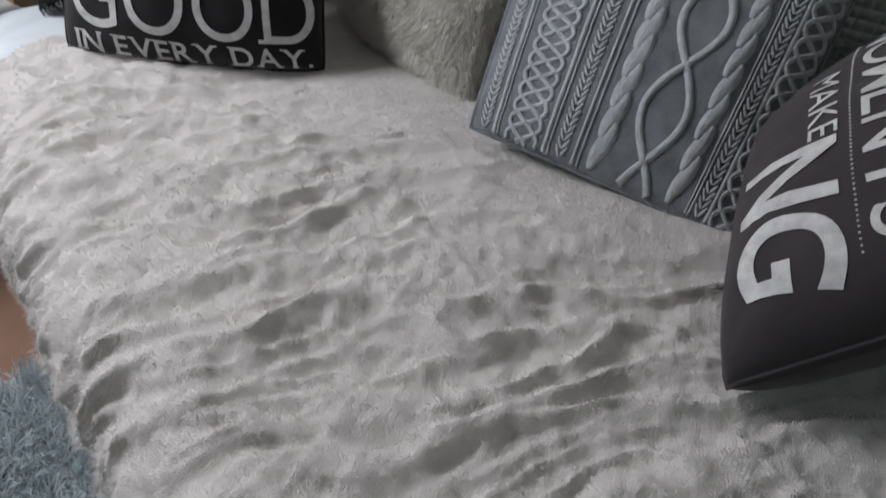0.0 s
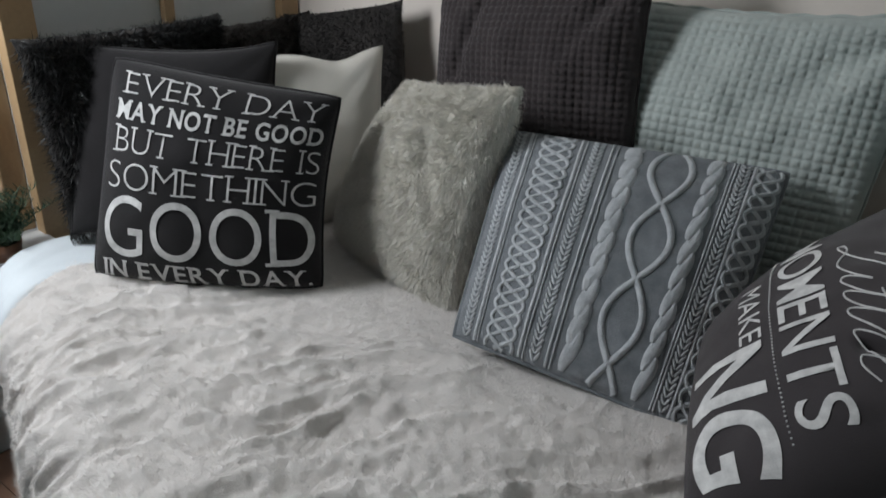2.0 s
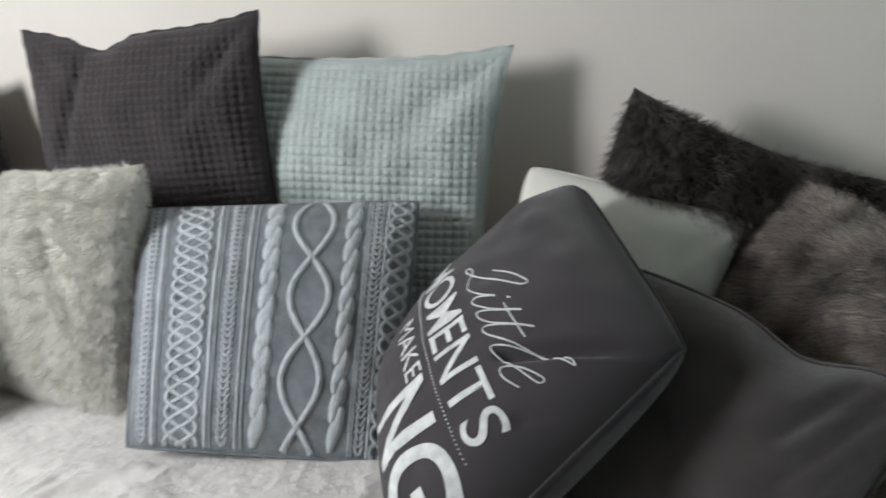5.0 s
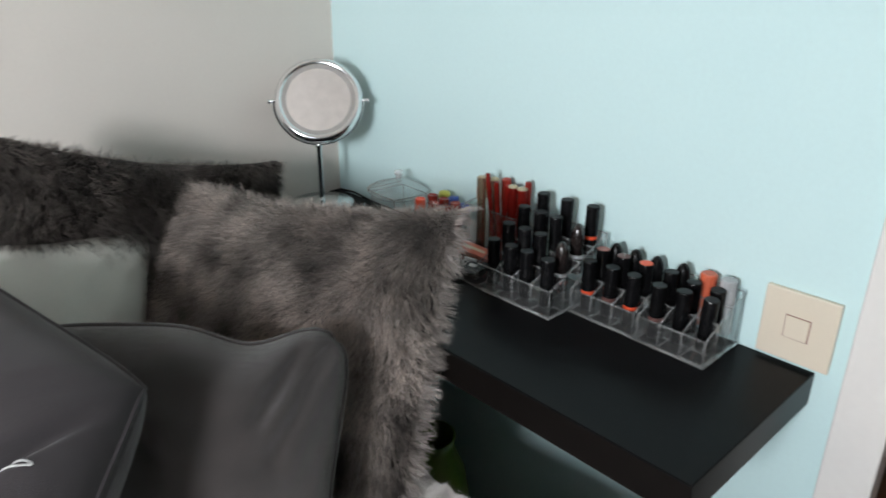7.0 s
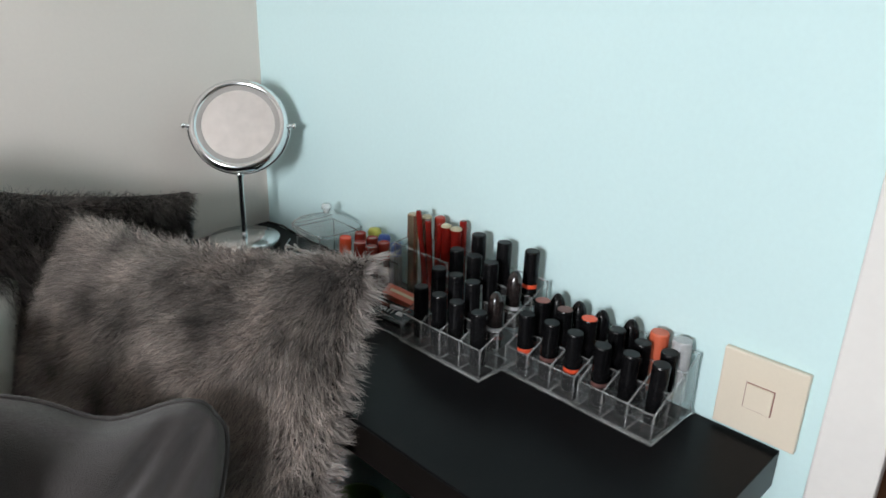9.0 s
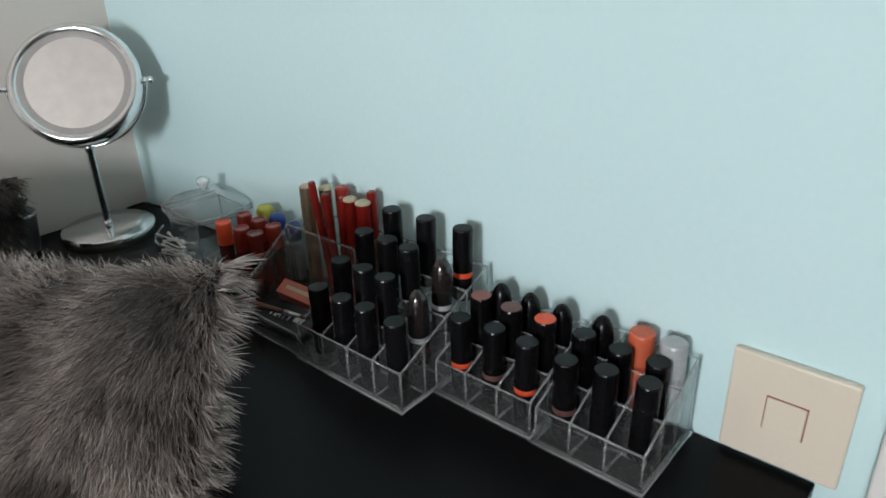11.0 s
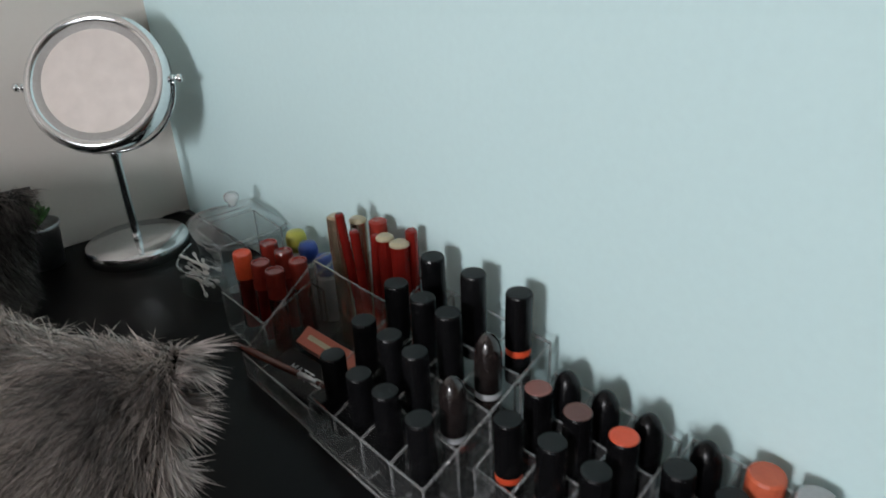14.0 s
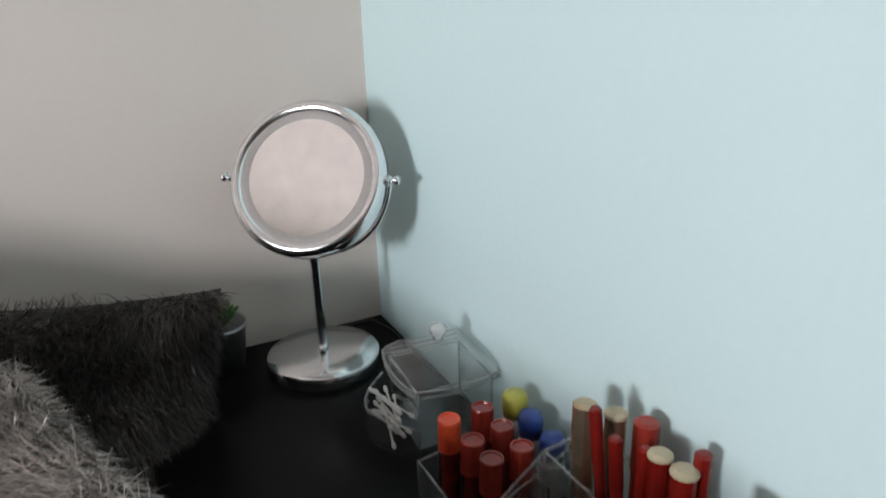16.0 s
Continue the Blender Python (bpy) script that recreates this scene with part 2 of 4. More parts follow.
M_RUG = material("pale_blue_rug_pile", (0.80, 0.86, 0.88), (0.72, 0.79, 0.82), rough=0.7, scale=8, fine=200, bump=0.0, island=0.15)
M_RUGBASE = material("rug_backing", (0.50, 0.58, 0.60), rough=0.95, scale=30, fine=400, bump=0.5)

# ---------------------------------------------------------------- mesh helpers


def thing(name, m, label, category, group="", kind=""):
    ob = new(name)
    ob.empty_display_size = 0.05
    ob.matrix_basis = m
    return tagged(ob, label, category, group, kind)


def finish(me, mat, smooth):
    me.materials.append(mat)
    if smooth:
        me.polygons.foreach_set("use_smooth", [True] * len(me.polygons))
    return me


def part(name, bm, mat, parent=None, label="", smooth=False, kind=""):
    me = bpy.data.meshes.new(name)
    bm.to_mesh(me)
    bm.free()
    ob = new(name, finish(me, mat, smooth))
    ob.parent = parent
    return tagged(ob, label, kind=kind)


def raw(name, verts, faces, mat, parent=None, label="", smooth=False, kind=""):
    me = bpy.data.meshes.new(name)
    me.from_pydata(verts, [], faces)
    me.update()
    ob = new(name, finish(me, mat, smooth))
    ob.parent = parent
    return tagged(ob, label, kind=kind)


def box(x0, x1, y0, y1, z0, z1, bevel=0.0, bm=None, m=None):
    bm = bm or bmesh.new()
    t = Matrix.Translation(((x0 + x1) / 2, (y0 + y1) / 2, (z0 + z1) / 2)) @ Matrix.Diagonal((x1 - x0, y1 - y0, z1 - z0, 1))
    made = bmesh.ops.create_cube(bm, size=1, matrix=(m or Matrix()) @ t)
    if bevel:
        edges = list({e for v in made["verts"] for e in v.link_edges})
        bmesh.ops.bevel(bm, geom=edges, offset=bevel, segments=2, profile=0.5, affect="EDGES")
    return bm


def lathe(profile, segs=24, bm=None, m=None):
    """Turned shape from (radius, height) pairs round the z axis; closed where the radius is 0."""
    bm, m = bm or bmesh.new(), m or Matrix()
    rings = []
    for r, z in profile:
        if r <= 1e-6:
            rings.append([bm.verts.new(m @ Vector((0, 0, z)))])
        else:
            rings.append([bm.verts.new(m @ Vector((r * math.cos(2 * math.pi * i / segs), r * math.sin(2 * math.pi * i / segs), z))) for i in range(segs)])
    for a, b in zip(rings, rings[1:]):
        for i in range(segs):
            j = (i + 1) % segs
            f = [a[i % len(a)], a[j % len(a)], b[j % len(b)], b[i % len(b)]]
            f = list(dict.fromkeys(f))
            if len(f) > 2:
                bm.faces.new(f)
    return bm


def tube(pts, r, segs=8, closed=False, bm=None):
    bm = bm or bmesh.new()
    pts = [Vector(p) for p in pts]
    n, rings = len(pts), []
    for i, p in enumerate(pts):
        a = pts[(i - 1) % n] if closed or i else p
        b = pts[(i + 1) % n] if closed or i < n - 1 else p
        d = (b - a).normalized()
        s = d.cross(Vector((0.13, 0.31, 0.94)))
        s = s.normalized() if s.length > 1e-4 else Vector((1, 0, 0))
        t = d.cross(s)
        rings.append([bm.verts.new(p + r * (math.cos(2 * math.pi * k / segs) * s + math.sin(2 * math.pi * k / segs) * t)) for k in range(segs)])
    for i in range(n if closed else n - 1):
        a, b = rings[i], rings[(i + 1) % n]
        for k in range(segs):
            bm.faces.new([a[k], a[(k + 1) % segs], b[(k + 1) % segs], b[k]])
    if not closed:
        bm.faces.new(rings[0][::-1]), bm.faces.new(rings[-1])
    return bm


def strands(name, points, normals, length, width, mat, parent, lay=(0, 0, -0.4), mess=0.5, bend=0.5, label="", rng=None, clump=0.0, two=True):
    """Pile of fine tapered hairs rooted at points; lay: the way in which they are brushed."""
    rng = rng or np.random.default_rng(3)
    p, n = np.asarray(points, float), np.asarray(normals, float)
    k = len(p)
    d = n + np.asarray(lay)[None] + rng.normal(0, mess, (k, 3)) * 0.6
    if clump:
        c = np.stack([np.sin(p[:, 0] * 170 + np.sin(p[:, 2] * 90) * 2), np.sin(p[:, 1] * 150 + np.cos(p[:, 0] * 110) * 2), np.cos(p[:, 2] * 160 + np.sin(p[:, 1] * 120) * 2)], 1)
        d += clump * c
    d += 0.25 * np.stack([np.sin(p[:, 2] * 31 + 1.3 * np.sin(p[:, 0] * 23)), np.zeros(k), np.sin(p[:, 0] * 27 + 1.7 * np.sin(p[:, 2] * 19 + 2))], 1)
    d /= np.linalg.norm(d, axis=1)[:, None]
    dot = (d * n).sum(1)[:, None]
    d = np.where(dot < 0.12, d + n * (0.16 - dot), d)
    d /= np.linalg.norm(d, axis=1)[:, None]
    L = length * rng.uniform(0.55, 1.1, (k, 1))
    side = np.cross(d, rng.normal(0, 1, (k, 3)))
    side /= np.linalg.norm(side, axis=1)[:, None] + 1e-9
    side *= width / 2
    mid = p + d * L * 0.55
    drop = np.asarray(lay)[None] * bend + rng.normal(0, 0.25 * mess, (k, 3))
    tip = mid + (d + drop) * L * 0.5
    if two:
        v = np.stack([p - side, p + side, mid + side * 0.8, mid - side * 0.8, tip], 1).reshape(-1, 3)
        base = np.arange(k)[:, None] * 5
        loops = np.concatenate([base + [0, 1, 2, 3], base + [3, 2, 4]], 1).ravel()
        sizes = np.tile([4, 3], k)
    else:
        v = np.stack([p - side, p + side, tip], 1).reshape(-1, 3)
        loops, sizes = np.arange(3 * k), np.full(k, 3)
    me = bpy.data.meshes.new(name)
    me.vertices.add(len(v))
    me.vertices.foreach_set("co", v.ravel())
    me.loops.add(len(loops))
    me.loops.foreach_set("vertex_index", loops.astype(np.int32))
    me.polygons.add(len(sizes))
    me.polygons.foreach_set("loop_start", np.concatenate([[0], np.cumsum(sizes)[:-1]]).astype(np.int32))
    me.update(calc_edges=True)
    ob = new(name, finish(me, mat, False))
    ob.parent = parent
    return tagged(ob, label, kind="stuff")


# ---------------------------------------------------------------- cushions


class Shape:
    """A stuffed square cushion: x to its right, z up, its face towards -y."""

    def __init__(self, w, h, d, pinch=0.07, wrinkle=0.004, seed=0, power=0.5, lumps=8.0, ear=0.0, quad=None, bow=(0, 0, 0, 0), dips=(), creases=(), back=1.0, turn=0.0):
        """quad: corners (x, z) from the lower left round to the upper left; bow: how far the bottom, right, top and left edges are drawn in;
        dips: (place, width, depth) along the top edge; creases: (x, z, x, z, depth, width) on the face; back: how full the rear is against the face;
        turn: how far the upper right corner is turned forward."""
        self.half = w / 2, h / 2
        self.ear, self.bow, self.dips, self.creases, self.back, self.turn = ear, bow, dips, creases, back, turn
        self.quad = quad or ((-w / 2, -h / 2), (w / 2, -h / 2), (w / 2, h / 2), (-w / 2, h / 2))
        self.d, self.pinch, self.wrinkle, self.seed, self.power, self.lumps = d, pinch, wrinkle, seed, power, lumps

    def flat(self, a, c):
        p, pull = self.pinch, 1 - self.ear * abs(a * c) ** 5
        u, v = a * (1 - p * (1 - c ** 4)) * pull, c * (1 - p * (1 - a ** 4)) * pull
        k = ((1 - u) * (1 - v) / 4, (1 + u) * (1 - v) / 4, (1 + u) * (1 + v) / 4, (1 - u) * (1 + v) / 4)
        x, z = sum(f * q[0] for f, q in zip(k, self.quad)), sum(f * q[1] for f, q in zip(k, self.quad))
        lo, ri, up, le = self.bow
        z += (lo * (1 - c) - up * (1 + c)) / 2 * (1 - a * a)
        x += (le * (1 - a) - ri * (1 + a)) / 2 * (1 - c * c)
        for at, wide, deep in self.dips:
            z -= deep * math.exp(-(((a - at) / wide) ** 2)) * ((1 + c) / 2) ** 2
        return x, z

    def at(self, a, c, side=-1):
        x, z = self.flat(a, c)
        f = max(0.0, (1 - abs(a) ** 2.3) * (1 - abs(c) ** 2.3)) ** self.power
        edge = min(1.0, 4 * (1 - max(abs(a), abs(c))))
        q = Vector((x * self.lumps + self.seed, z * self.lumps, side * 3.1))
        wob = self.wrinkle * edge * (noise.noise(q) + 0.5 * noise.noise(q * 2.7))
        # creases that run in from the corners
        k = abs(abs(a) - abs(c))
        wob -= self.wrinkle * 1.1 * edge * max(0.0, 1 - k * 5) * max(abs(a), abs(c)) ** 2
        if side < 0:
            for xa, za, xb, zb, deep, wide in self.creases:
                ex, ez = xb - xa, zb - za
                t = max(0.0, min(1.0, ((x - xa) * ex + (z - za) * ez) / (ex * ex + ez * ez)))
                off = math.hypot(x - xa - t * ex, z - za - t * ez) / wide
                wob -= deep * edge * math.exp(-off * off) * (1 - 0.5 * t)
        return Vector((x, side * (self.d / 2 * f * (self.back if side > 0 else 1.0) + wob * f ** 0.5) - self.turn * max(0.0, 0.7 * a + 0.6 * c - 0.55), z))

    def inverse(self, x, z):
        a = c = 0.0
        e = 0.01
        for _ in range(8):
            fx, fz = self.flat(a, c)
            ax, az = self.flat(a + e, c)
            cx, cz = self.flat(a, c + e)
            j11, j21, j12, j22 = (ax - fx) / e, (az - fz) / e, (cx - fx) / e, (cz - fz) / e
            det = j11 * j22 - j12 * j21
            dx, dz = x - fx, z - fz
            a = max(-1.0, min(1.0, a + (j22 * dx - j12 * dz) / det))
            c = max(-1.0, min(1.0, c + (j11 * dz - j21 * dx) / det))
        return a, c

    def on(self, x, z, lift=0.0):
        """The point of the face over (x, z), lifted off it."""
        p = self.at(*self.inverse(x, z))
        return Vector((p.x, p.y - lift, p.z))

    def normal(self, a, c, side=-1):
        e = 0.02
        a, c = max(-0.97, min(0.97, a)), max(-0.97, min(0.97, c))
        u = self.at(a + e, c, side) - self.at(a - e, c, side)
        v = self.at(a, c + e, side) - self.at(a, c - e, side)
        n = u.cross(v).normalized()
        return n if n.y * side > 0 else -n

    def body(self, n=44, relief=None, rb=24):
        bm = bmesh.new()
        for side, k in ((-1, n), (1, rb)):
            g = []
            for i in range(k + 1):
                row = []
                for j in range(k + 1):
                    a, c = 2 * i / k - 1, 2 * j / k - 1
                    if side < 0 and relief is None or side > 0:
                        a, c = math.sin(a * math.pi / 2) * 0.5 + a * 0.5, math.sin(c * math.pi / 2) * 0.5 + c * 0.5
                    p = self.at(a, c, side)
                    if relief and side < 0:
                        p = p + self.normal(a, c, side) * relief(p.x, p.z) * min(1, 8 * (1 - max(abs(a), abs(c))))
                    row.append(bm.verts.new(p))
                g.append(row)
            for i in range(k):
                for j in range(k):
                    q = [g[i][j], g[i + 1][j], g[i + 1][j + 1], g[i][j + 1]]
                    bm.faces.new(q if side < 0 else q[::-1])
        bmesh.ops.remove_doubles(bm, verts=bm.verts, dist=0.0002)
        return bm

    def rim(self, steps=26, out=1.0):
        pts = []
        for i in range(4 * steps):
            s, t = divmod(i, steps)
            r = 2 * t / steps - 1
            a, c = ((r, -1), (1, r), (-r, 1), (-1, -r))[s]
            pts.append(self.at(a * 0.999, c * 0.999) * out)
        return pts

    def samples(self, k, rng, back=0.25):
        """Random roots and normals, interpolated on a fine grid of the surface."""
        g, pts, nor = 60, [], []
        for side, count in ((-1, int(k * (1 - back))), (1, int(k * back))):
            P = np.array([[self.at(2 * i / g - 1, 2 * j / g - 1, side)[:] for j in range(g + 1)] for i in range(g + 1)])
            N = np.array([[self.normal(2 * i / g - 1, 2 * j / g - 1, side)[:] for j in range(g + 1)] for i in range(g + 1)])
            u, v = rng.random(count) * g * 0.9999, rng.random(count) * g * 0.9999
            i, j = u.astype(int), v.astype(int)
            fu, fv = (u - i)[:, None], (v - j)[:, None]
            for grid, out in ((P, pts), (N, nor)):
                out.append((grid[i, j] * (1 - fu) + grid[i + 1, j] * fu) * (1 - fv) + (grid[i, j + 1] * (1 - fu) + grid[i + 1, j + 1] * fu) * fv)
        return np.concatenate(pts), np.concatenate(nor)


class Laid(Shape):
    """A cushion whose pattern follows its cover, drawn in with it at the edges."""

    def inverse(self, x, z):
        return max(-0.995, min(0.995, x / self.half[0])), max(-0.995, min(0.995, z / self.half[1]))


def facing(centre, right, up):
    b = Vector(right).normalized()
    u = (Vector(up) - Vector(up).dot(b) * b).normalized()
    y = u.cross(b)
    m = Matrix((b, y, u)).transposed().to_4x4()
    m.translation = centre
    return m


def fur_cushion(centre, right, up, w, h, d, label, mat, base, count, length, width, seed, lay=(0, 0, -0.5), mess=0.5, clump=0.25, wrinkle=0.006, pinch=0.05, **form):
    ob = thing("fur_cushion", facing(centre, right, up), label, "cushion", "cushions on the daybed")
    s = Shape(w, h, d, seed=seed, wrinkle=wrinkle, pinch=pinch, **form)
    part("cover", s.body(36), base, ob, smooth=True)
    rng = np.random.default_rng(seed)
    pts, nor = s.samples(count, rng)
    strands("fur", pts, nor, length, width, mat, ob, lay=lay, mess=mess, clump=clump, rng=rng)
    return ob


SERIFS = {
    "E": ((0.05, 0), (0.05, 1)), "V": ((0.06, 1), (0.94, 1)), "Y": ((0.06, 1), (0.94, 1), (0.5, 0)), "R": ((0.07, 0), (0.07, 1), (0.95, 0)),
    "D": ((0.05, 0), (0.05, 1)), "A": ((0.05, 0), (0.95, 0)), "M": ((0.05, 0), (0.95, 0), (0.03, 1), (0.97, 1)), "N": ((0.06, 0), (0.04, 1), (0.93, 1)),
    "T": ((0.5, 0),), "B": ((0.05, 0), (0.05, 1)), "U": ((0.06, 1), (0.94, 1)), "H": ((0.06, 0), (0.94, 0), (0.06, 1), (0.94, 1)), "I": ((0.5, 0), (0.5, 1)),
}


def lettering(text, place, parent, mat, x0, x1, z0, z1, weight=0.0, serif=0.0):
    """A line of print stretched into a box; place lays (x, z, extra lift) on the thing. serif: half the length of the foot strokes."""
    pen, made = 0.0, []
    for ch in text:
        if ch == " ":
            pen += 0.32
            continue
        cu = bpy.data.curves.new("line", "FONT")
        cu.body, cu.offset, cu.resolution_u = ch, weight, 8
        tmp = bpy.data.objects.new("line", cu)
        bm = bmesh.new()
        bm.from_mesh(tmp.to_mesh())
        tmp.to_mesh_clear()
        bpy.data.objects.remove(tmp)
        bpy.data.curves.remove(cu)
        lo, hi = min(v.co.x for v in bm.verts), max(v.co.x for v in bm.verts)
        for v in bm.verts:
            v.co.x, v.co.z = v.co.x + pen - lo, 0.0
        if serif:
            thick = 0.042 + 0.6 * max(0.0, weight)
            for fx, fz in SERIFS.get(ch, ()):
                cx, cz = pen + fx * (hi - lo), 0.70 * fz - (thick if fz else 0.0)
                q = [(cx - serif, cz), (cx + serif, cz), (cx + serif, cz + thick), (cx - serif, cz + thick)]
                bm.faces.new([bm.verts.new((x, y, 1.0)) for x, y in q])
        pen += hi - lo + (0.11 if serif else 0.075)
        made.append(bm)
    ends = [(v.co.x, v.co.y) for bm in made for v in bm.verts]
    lx, hx = min(e[0] for e in ends), max(e[0] for e in ends)
    ly, hy = min(e[1] for e in ends), max(e[1] for e in ends)
    limit = (x1 - x0) * 0.04
    for bm in made:
        bmesh.ops.triangulate(bm, faces=bm.faces)
        for v in bm.verts:
            v.co = Vector((x0 + (v.co.x - lx) / (hx - lx) * (x1 - x0), v.co.z, z0 + (v.co.y - ly) / (hy - ly) * (z1 - z0)))
        long = [e for e in bm.edges if e.calc_length() > limit]
        if long:
            bmesh.ops.subdivide_edges(bm, edges=long, cuts=2)
            bmesh.ops.triangulate(bm, faces=bm.faces)
        for v in bm.verts:
            v.co = place(v.co.x, v.co.z, v.co.y * 0.0004)
        for f in bm.faces:
            f.normal_update()
        part("letter", bm, mat, parent)


def smooth_line(pts, steps=6):
    """Catmull-Rom run through the points."""
    q = [pts[0], *pts, pts[-1]]
    out = []
    for a, b, c, d in zip(q, q[1:], q[2:], q[3:]):
        for i in range(steps):
            t = i / steps
            out.append(tuple(0.5 * (2 * b[k] + (c[k] - a[k]) * t + (2 * a[k] - 5 * b[k] + 4 * c[k] - d[k]) * t * t + (3 * b[k] - a[k] - 3 * c[k] + d[k]) * t ** 3) for k in (0, 1)))
    return out + [pts[-1]]


def ribbon(bm, shape, line, width, lift, taper=False):
    """A raised rounded stitch run along (x, z) points of the cushion's face."""
    rows = []
    for i, (x, z) in enumerate(line):
        xa, za = line[max(0, i - 1)]
        xb, zb = line[min(len(line) - 1, i + 1)]
        t = Vector((xb - xa, zb - za))
        t = t.normalized() if t.length else Vector((0, 1))
        thin = 0.25 + 0.75 * math.sin(math.pi * (i + 0.5) / len(line)) if taper else 1.0
        s = Vector((t.y, -t.x)) * width / 2 * thin
        rows.append([bm.verts.new(shape.on(x + s.x * k, z + s.y * k, l)) for k, l in ((-1, -0.001), (-0.55, lift * 0.8), (0, lift), (0.55, lift * 0.8), (1, -0.001))])
    for a, b in zip(rows, rows[1:]):
        for k in range(4):
            bm.faces.new([a[k], a[k + 1], b[k + 1], b[k]])


# ---------------------------------------------------------------- the room
X0, Y0, ZC = -2.42, -4.6, 2.6


def setting(name, bm, mat, label, category):
    return tagged(part(name, bm, mat), label, category, kind="structure")


setting("floor", box(X0 - 0.6, 1.6, Y0, 0.12, -0.12, -0.004), M_DARK, "dark subfloor under the laminate boards", "floor")
setting("ceiling", box(X0 - 0.12, 1.6, Y0 - 0.12, 0.12, ZC, ZC + 0.1), M_CEIL, "plain off-white painted ceiling", "ceiling")
setting("wall_north", box(X0 - 0.12, 0.0, 0.0, 0.12, 0, ZC), M_CREAM, "cream painted wall behind the cushions", "wall")
b = box(0.0, 0.12, -1.135, 0.12, 0, ZC)
box(0.0, 0.12, -1.98, -1.135, 2.06, ZC, bm=b)
box(0.0, 0.12, Y0, -1.98, 0, ZC, bm=b)
setting("wall_east", b, M_MINT, "pale mint green painted wall with a doorway", "wall")
# never in view: set far back in a mid tone to hold down bounce
setting("wall_south", box(X0 - 0.12, 1.6, Y0 - 0.12, Y0, 0, ZC), M_HALL, "unseen plain wall that closes the room and damps bounced light", "wall")
b = box(X0 - 0.12, X0, Y0, -2.62, 0, ZC)
box(X0 - 0.12, X0, -0.76, 0.0, 0, ZC, bm=b)
box(X0 - 0.12, X0, -2.62, -0.76, 0, 0.50, bm=b)
box(X0 - 0.12, X0, -2.62, -0.76, 2.05, ZC, bm=b)
setting("wall_west", b, M_PANEL, "grey-white end wall with a bright window", "wall")
setting("hall_wall", box(1.45, 1.6, Y0, 0.12, 0, ZC), M_HALL, "pinkish wall of the hall past the doorway", "wall")
setting("hall_side_wall", box(0.12, 1.45, -0.9, -0.78, 0, ZC), M_HALL, "pinkish side wall of the hall", "wall")


def window(name):
    ob = thing(name, pose(X0 - 0.06, -1.69, 0.5), "bright daylit window with a light wood frame", "window", kind="structure")
    h, w = 1.55, 0.93
    for y in (-w, -0.03, w - 0.05):
        part("window_frame", box(-0.04, 0.05, y, y + 0.05, 0.05, h - 0.05, 0.004), M_PINE, ob)
    part("window_frame", box(-0.04, 0.05, -w, w, h - 0.05, h, 0.004), M_PINE, ob)
    part("window_frame", box(-0.04, 0.05, -w, w, 0, 0.05, 0.004), M_PINE, ob)
    part("window_sill", box(0.052, 0.15, -w, w, -0.03, 0.0, 0.004), M_PANEL, ob)
    for y0, y1 in ((-w + 0.05, -0.03), (0.02, w - 0.05)):
        pane = part("pane", box(-0.005, 0.0, y0, y1, 0.05, h - 0.05), M_ACRYL, ob)
        pane.visible_shadow = False
    return ob


window("window_1")

M_DAY = bpy.data.materials.new("overcast_daylight")
M_DAY.use_nodes = True
glow = M_DAY.node_tree.nodes["Principled BSDF"]
glow.inputs["Base Color"].default_value = lin(0.8, 0.8, 0.8)
glow.inputs["Emission Color"].default_value, glow.inputs["Emission Strength"].default_value = lin(0.92, 0.96, 1.0), 2.2
setting("backdrop", box(X0 - 1.65, X0 - 1.6, -5.2, 1.6, -1.5, 3.6), M_DAY, "plain bright overcast distance outside the window", "backdrop")


def end_panel():
    """Wood battens that frame the pale panels at the end of the daybed."""
    ob = thing("panel_wall", pose(X0, 0, 0), "grey-white end panels framed with light wooden battens", "panel", kind="structure")
    for y0, y1, d in ((-0.062, -0.004, 0.03), (-0.405, -0.378, 0.02), (-0.765, -0.70, 0.035)):
        part("batten", box(0.002, d, y0, y1, 0.01, ZC - 0.01, 0.002), M_PINE, ob)
    return ob


end_panel()


def doorway():
    ob = thing("door_frame", pose(0, -1.135, 0), "white gloss painted door frame in the mint wall", "door frame", kind="structure")
    part("architrave", box(-0.018, -0.001, -0.052, 0.012, 0, 2.12, 0.003), M_WHITE, ob)
    part("architrave", box(-0.018, -0.001, -0.90, -0.838, 0, 2.12, 0.003), M_WHITE, ob)
    part("architrave", box(-0.018, -0.001, -0.836, -0.054, 2.05, 2.12, 0.003), M_WHITE, ob)
    part("jamb", box(0.002, 0.135, -0.035, -0.002, 0, 2.05, 0.002), M_WHITE, ob)
    part("jamb", box(0.002, 0.135, -0.843, -0.812, 0, 2.05, 0.002), M_WHITE, ob)
    part("strike_plate", box(0.05, 0.075, -0.038, -0.0352, 0.66, 0.80, 0.0006), M_METAL, ob, "small steel latch plate")
    return ob


doorway()


def boot(m):
    ob = thing("boot", m, "brown leather ankle boot in the hall", "boot", "boots in the hall")
    b = lathe([(0.0, 0.0), (0.042, 0.0), (0.046, 0.03), (0.045, 0.10), (0.050, 0.20), (0.054, 0.24), (0.046, 0.238), (0.040, 0.18), (0.0, 0.17)], 20)
    part("shaft", b, M_LEATHER, ob, smooth=True)
    b = bmesh.new()
    bmesh.ops.create_uvsphere(b, u_segments=18, v_segments=10, radius=1, matrix=pose(-0.075, 0, 0.035) @ Matrix.Diagonal((0.095, 0.043, 0.045, 1)))
    part("vamp", b, M_LEATHER, ob, smooth=True)
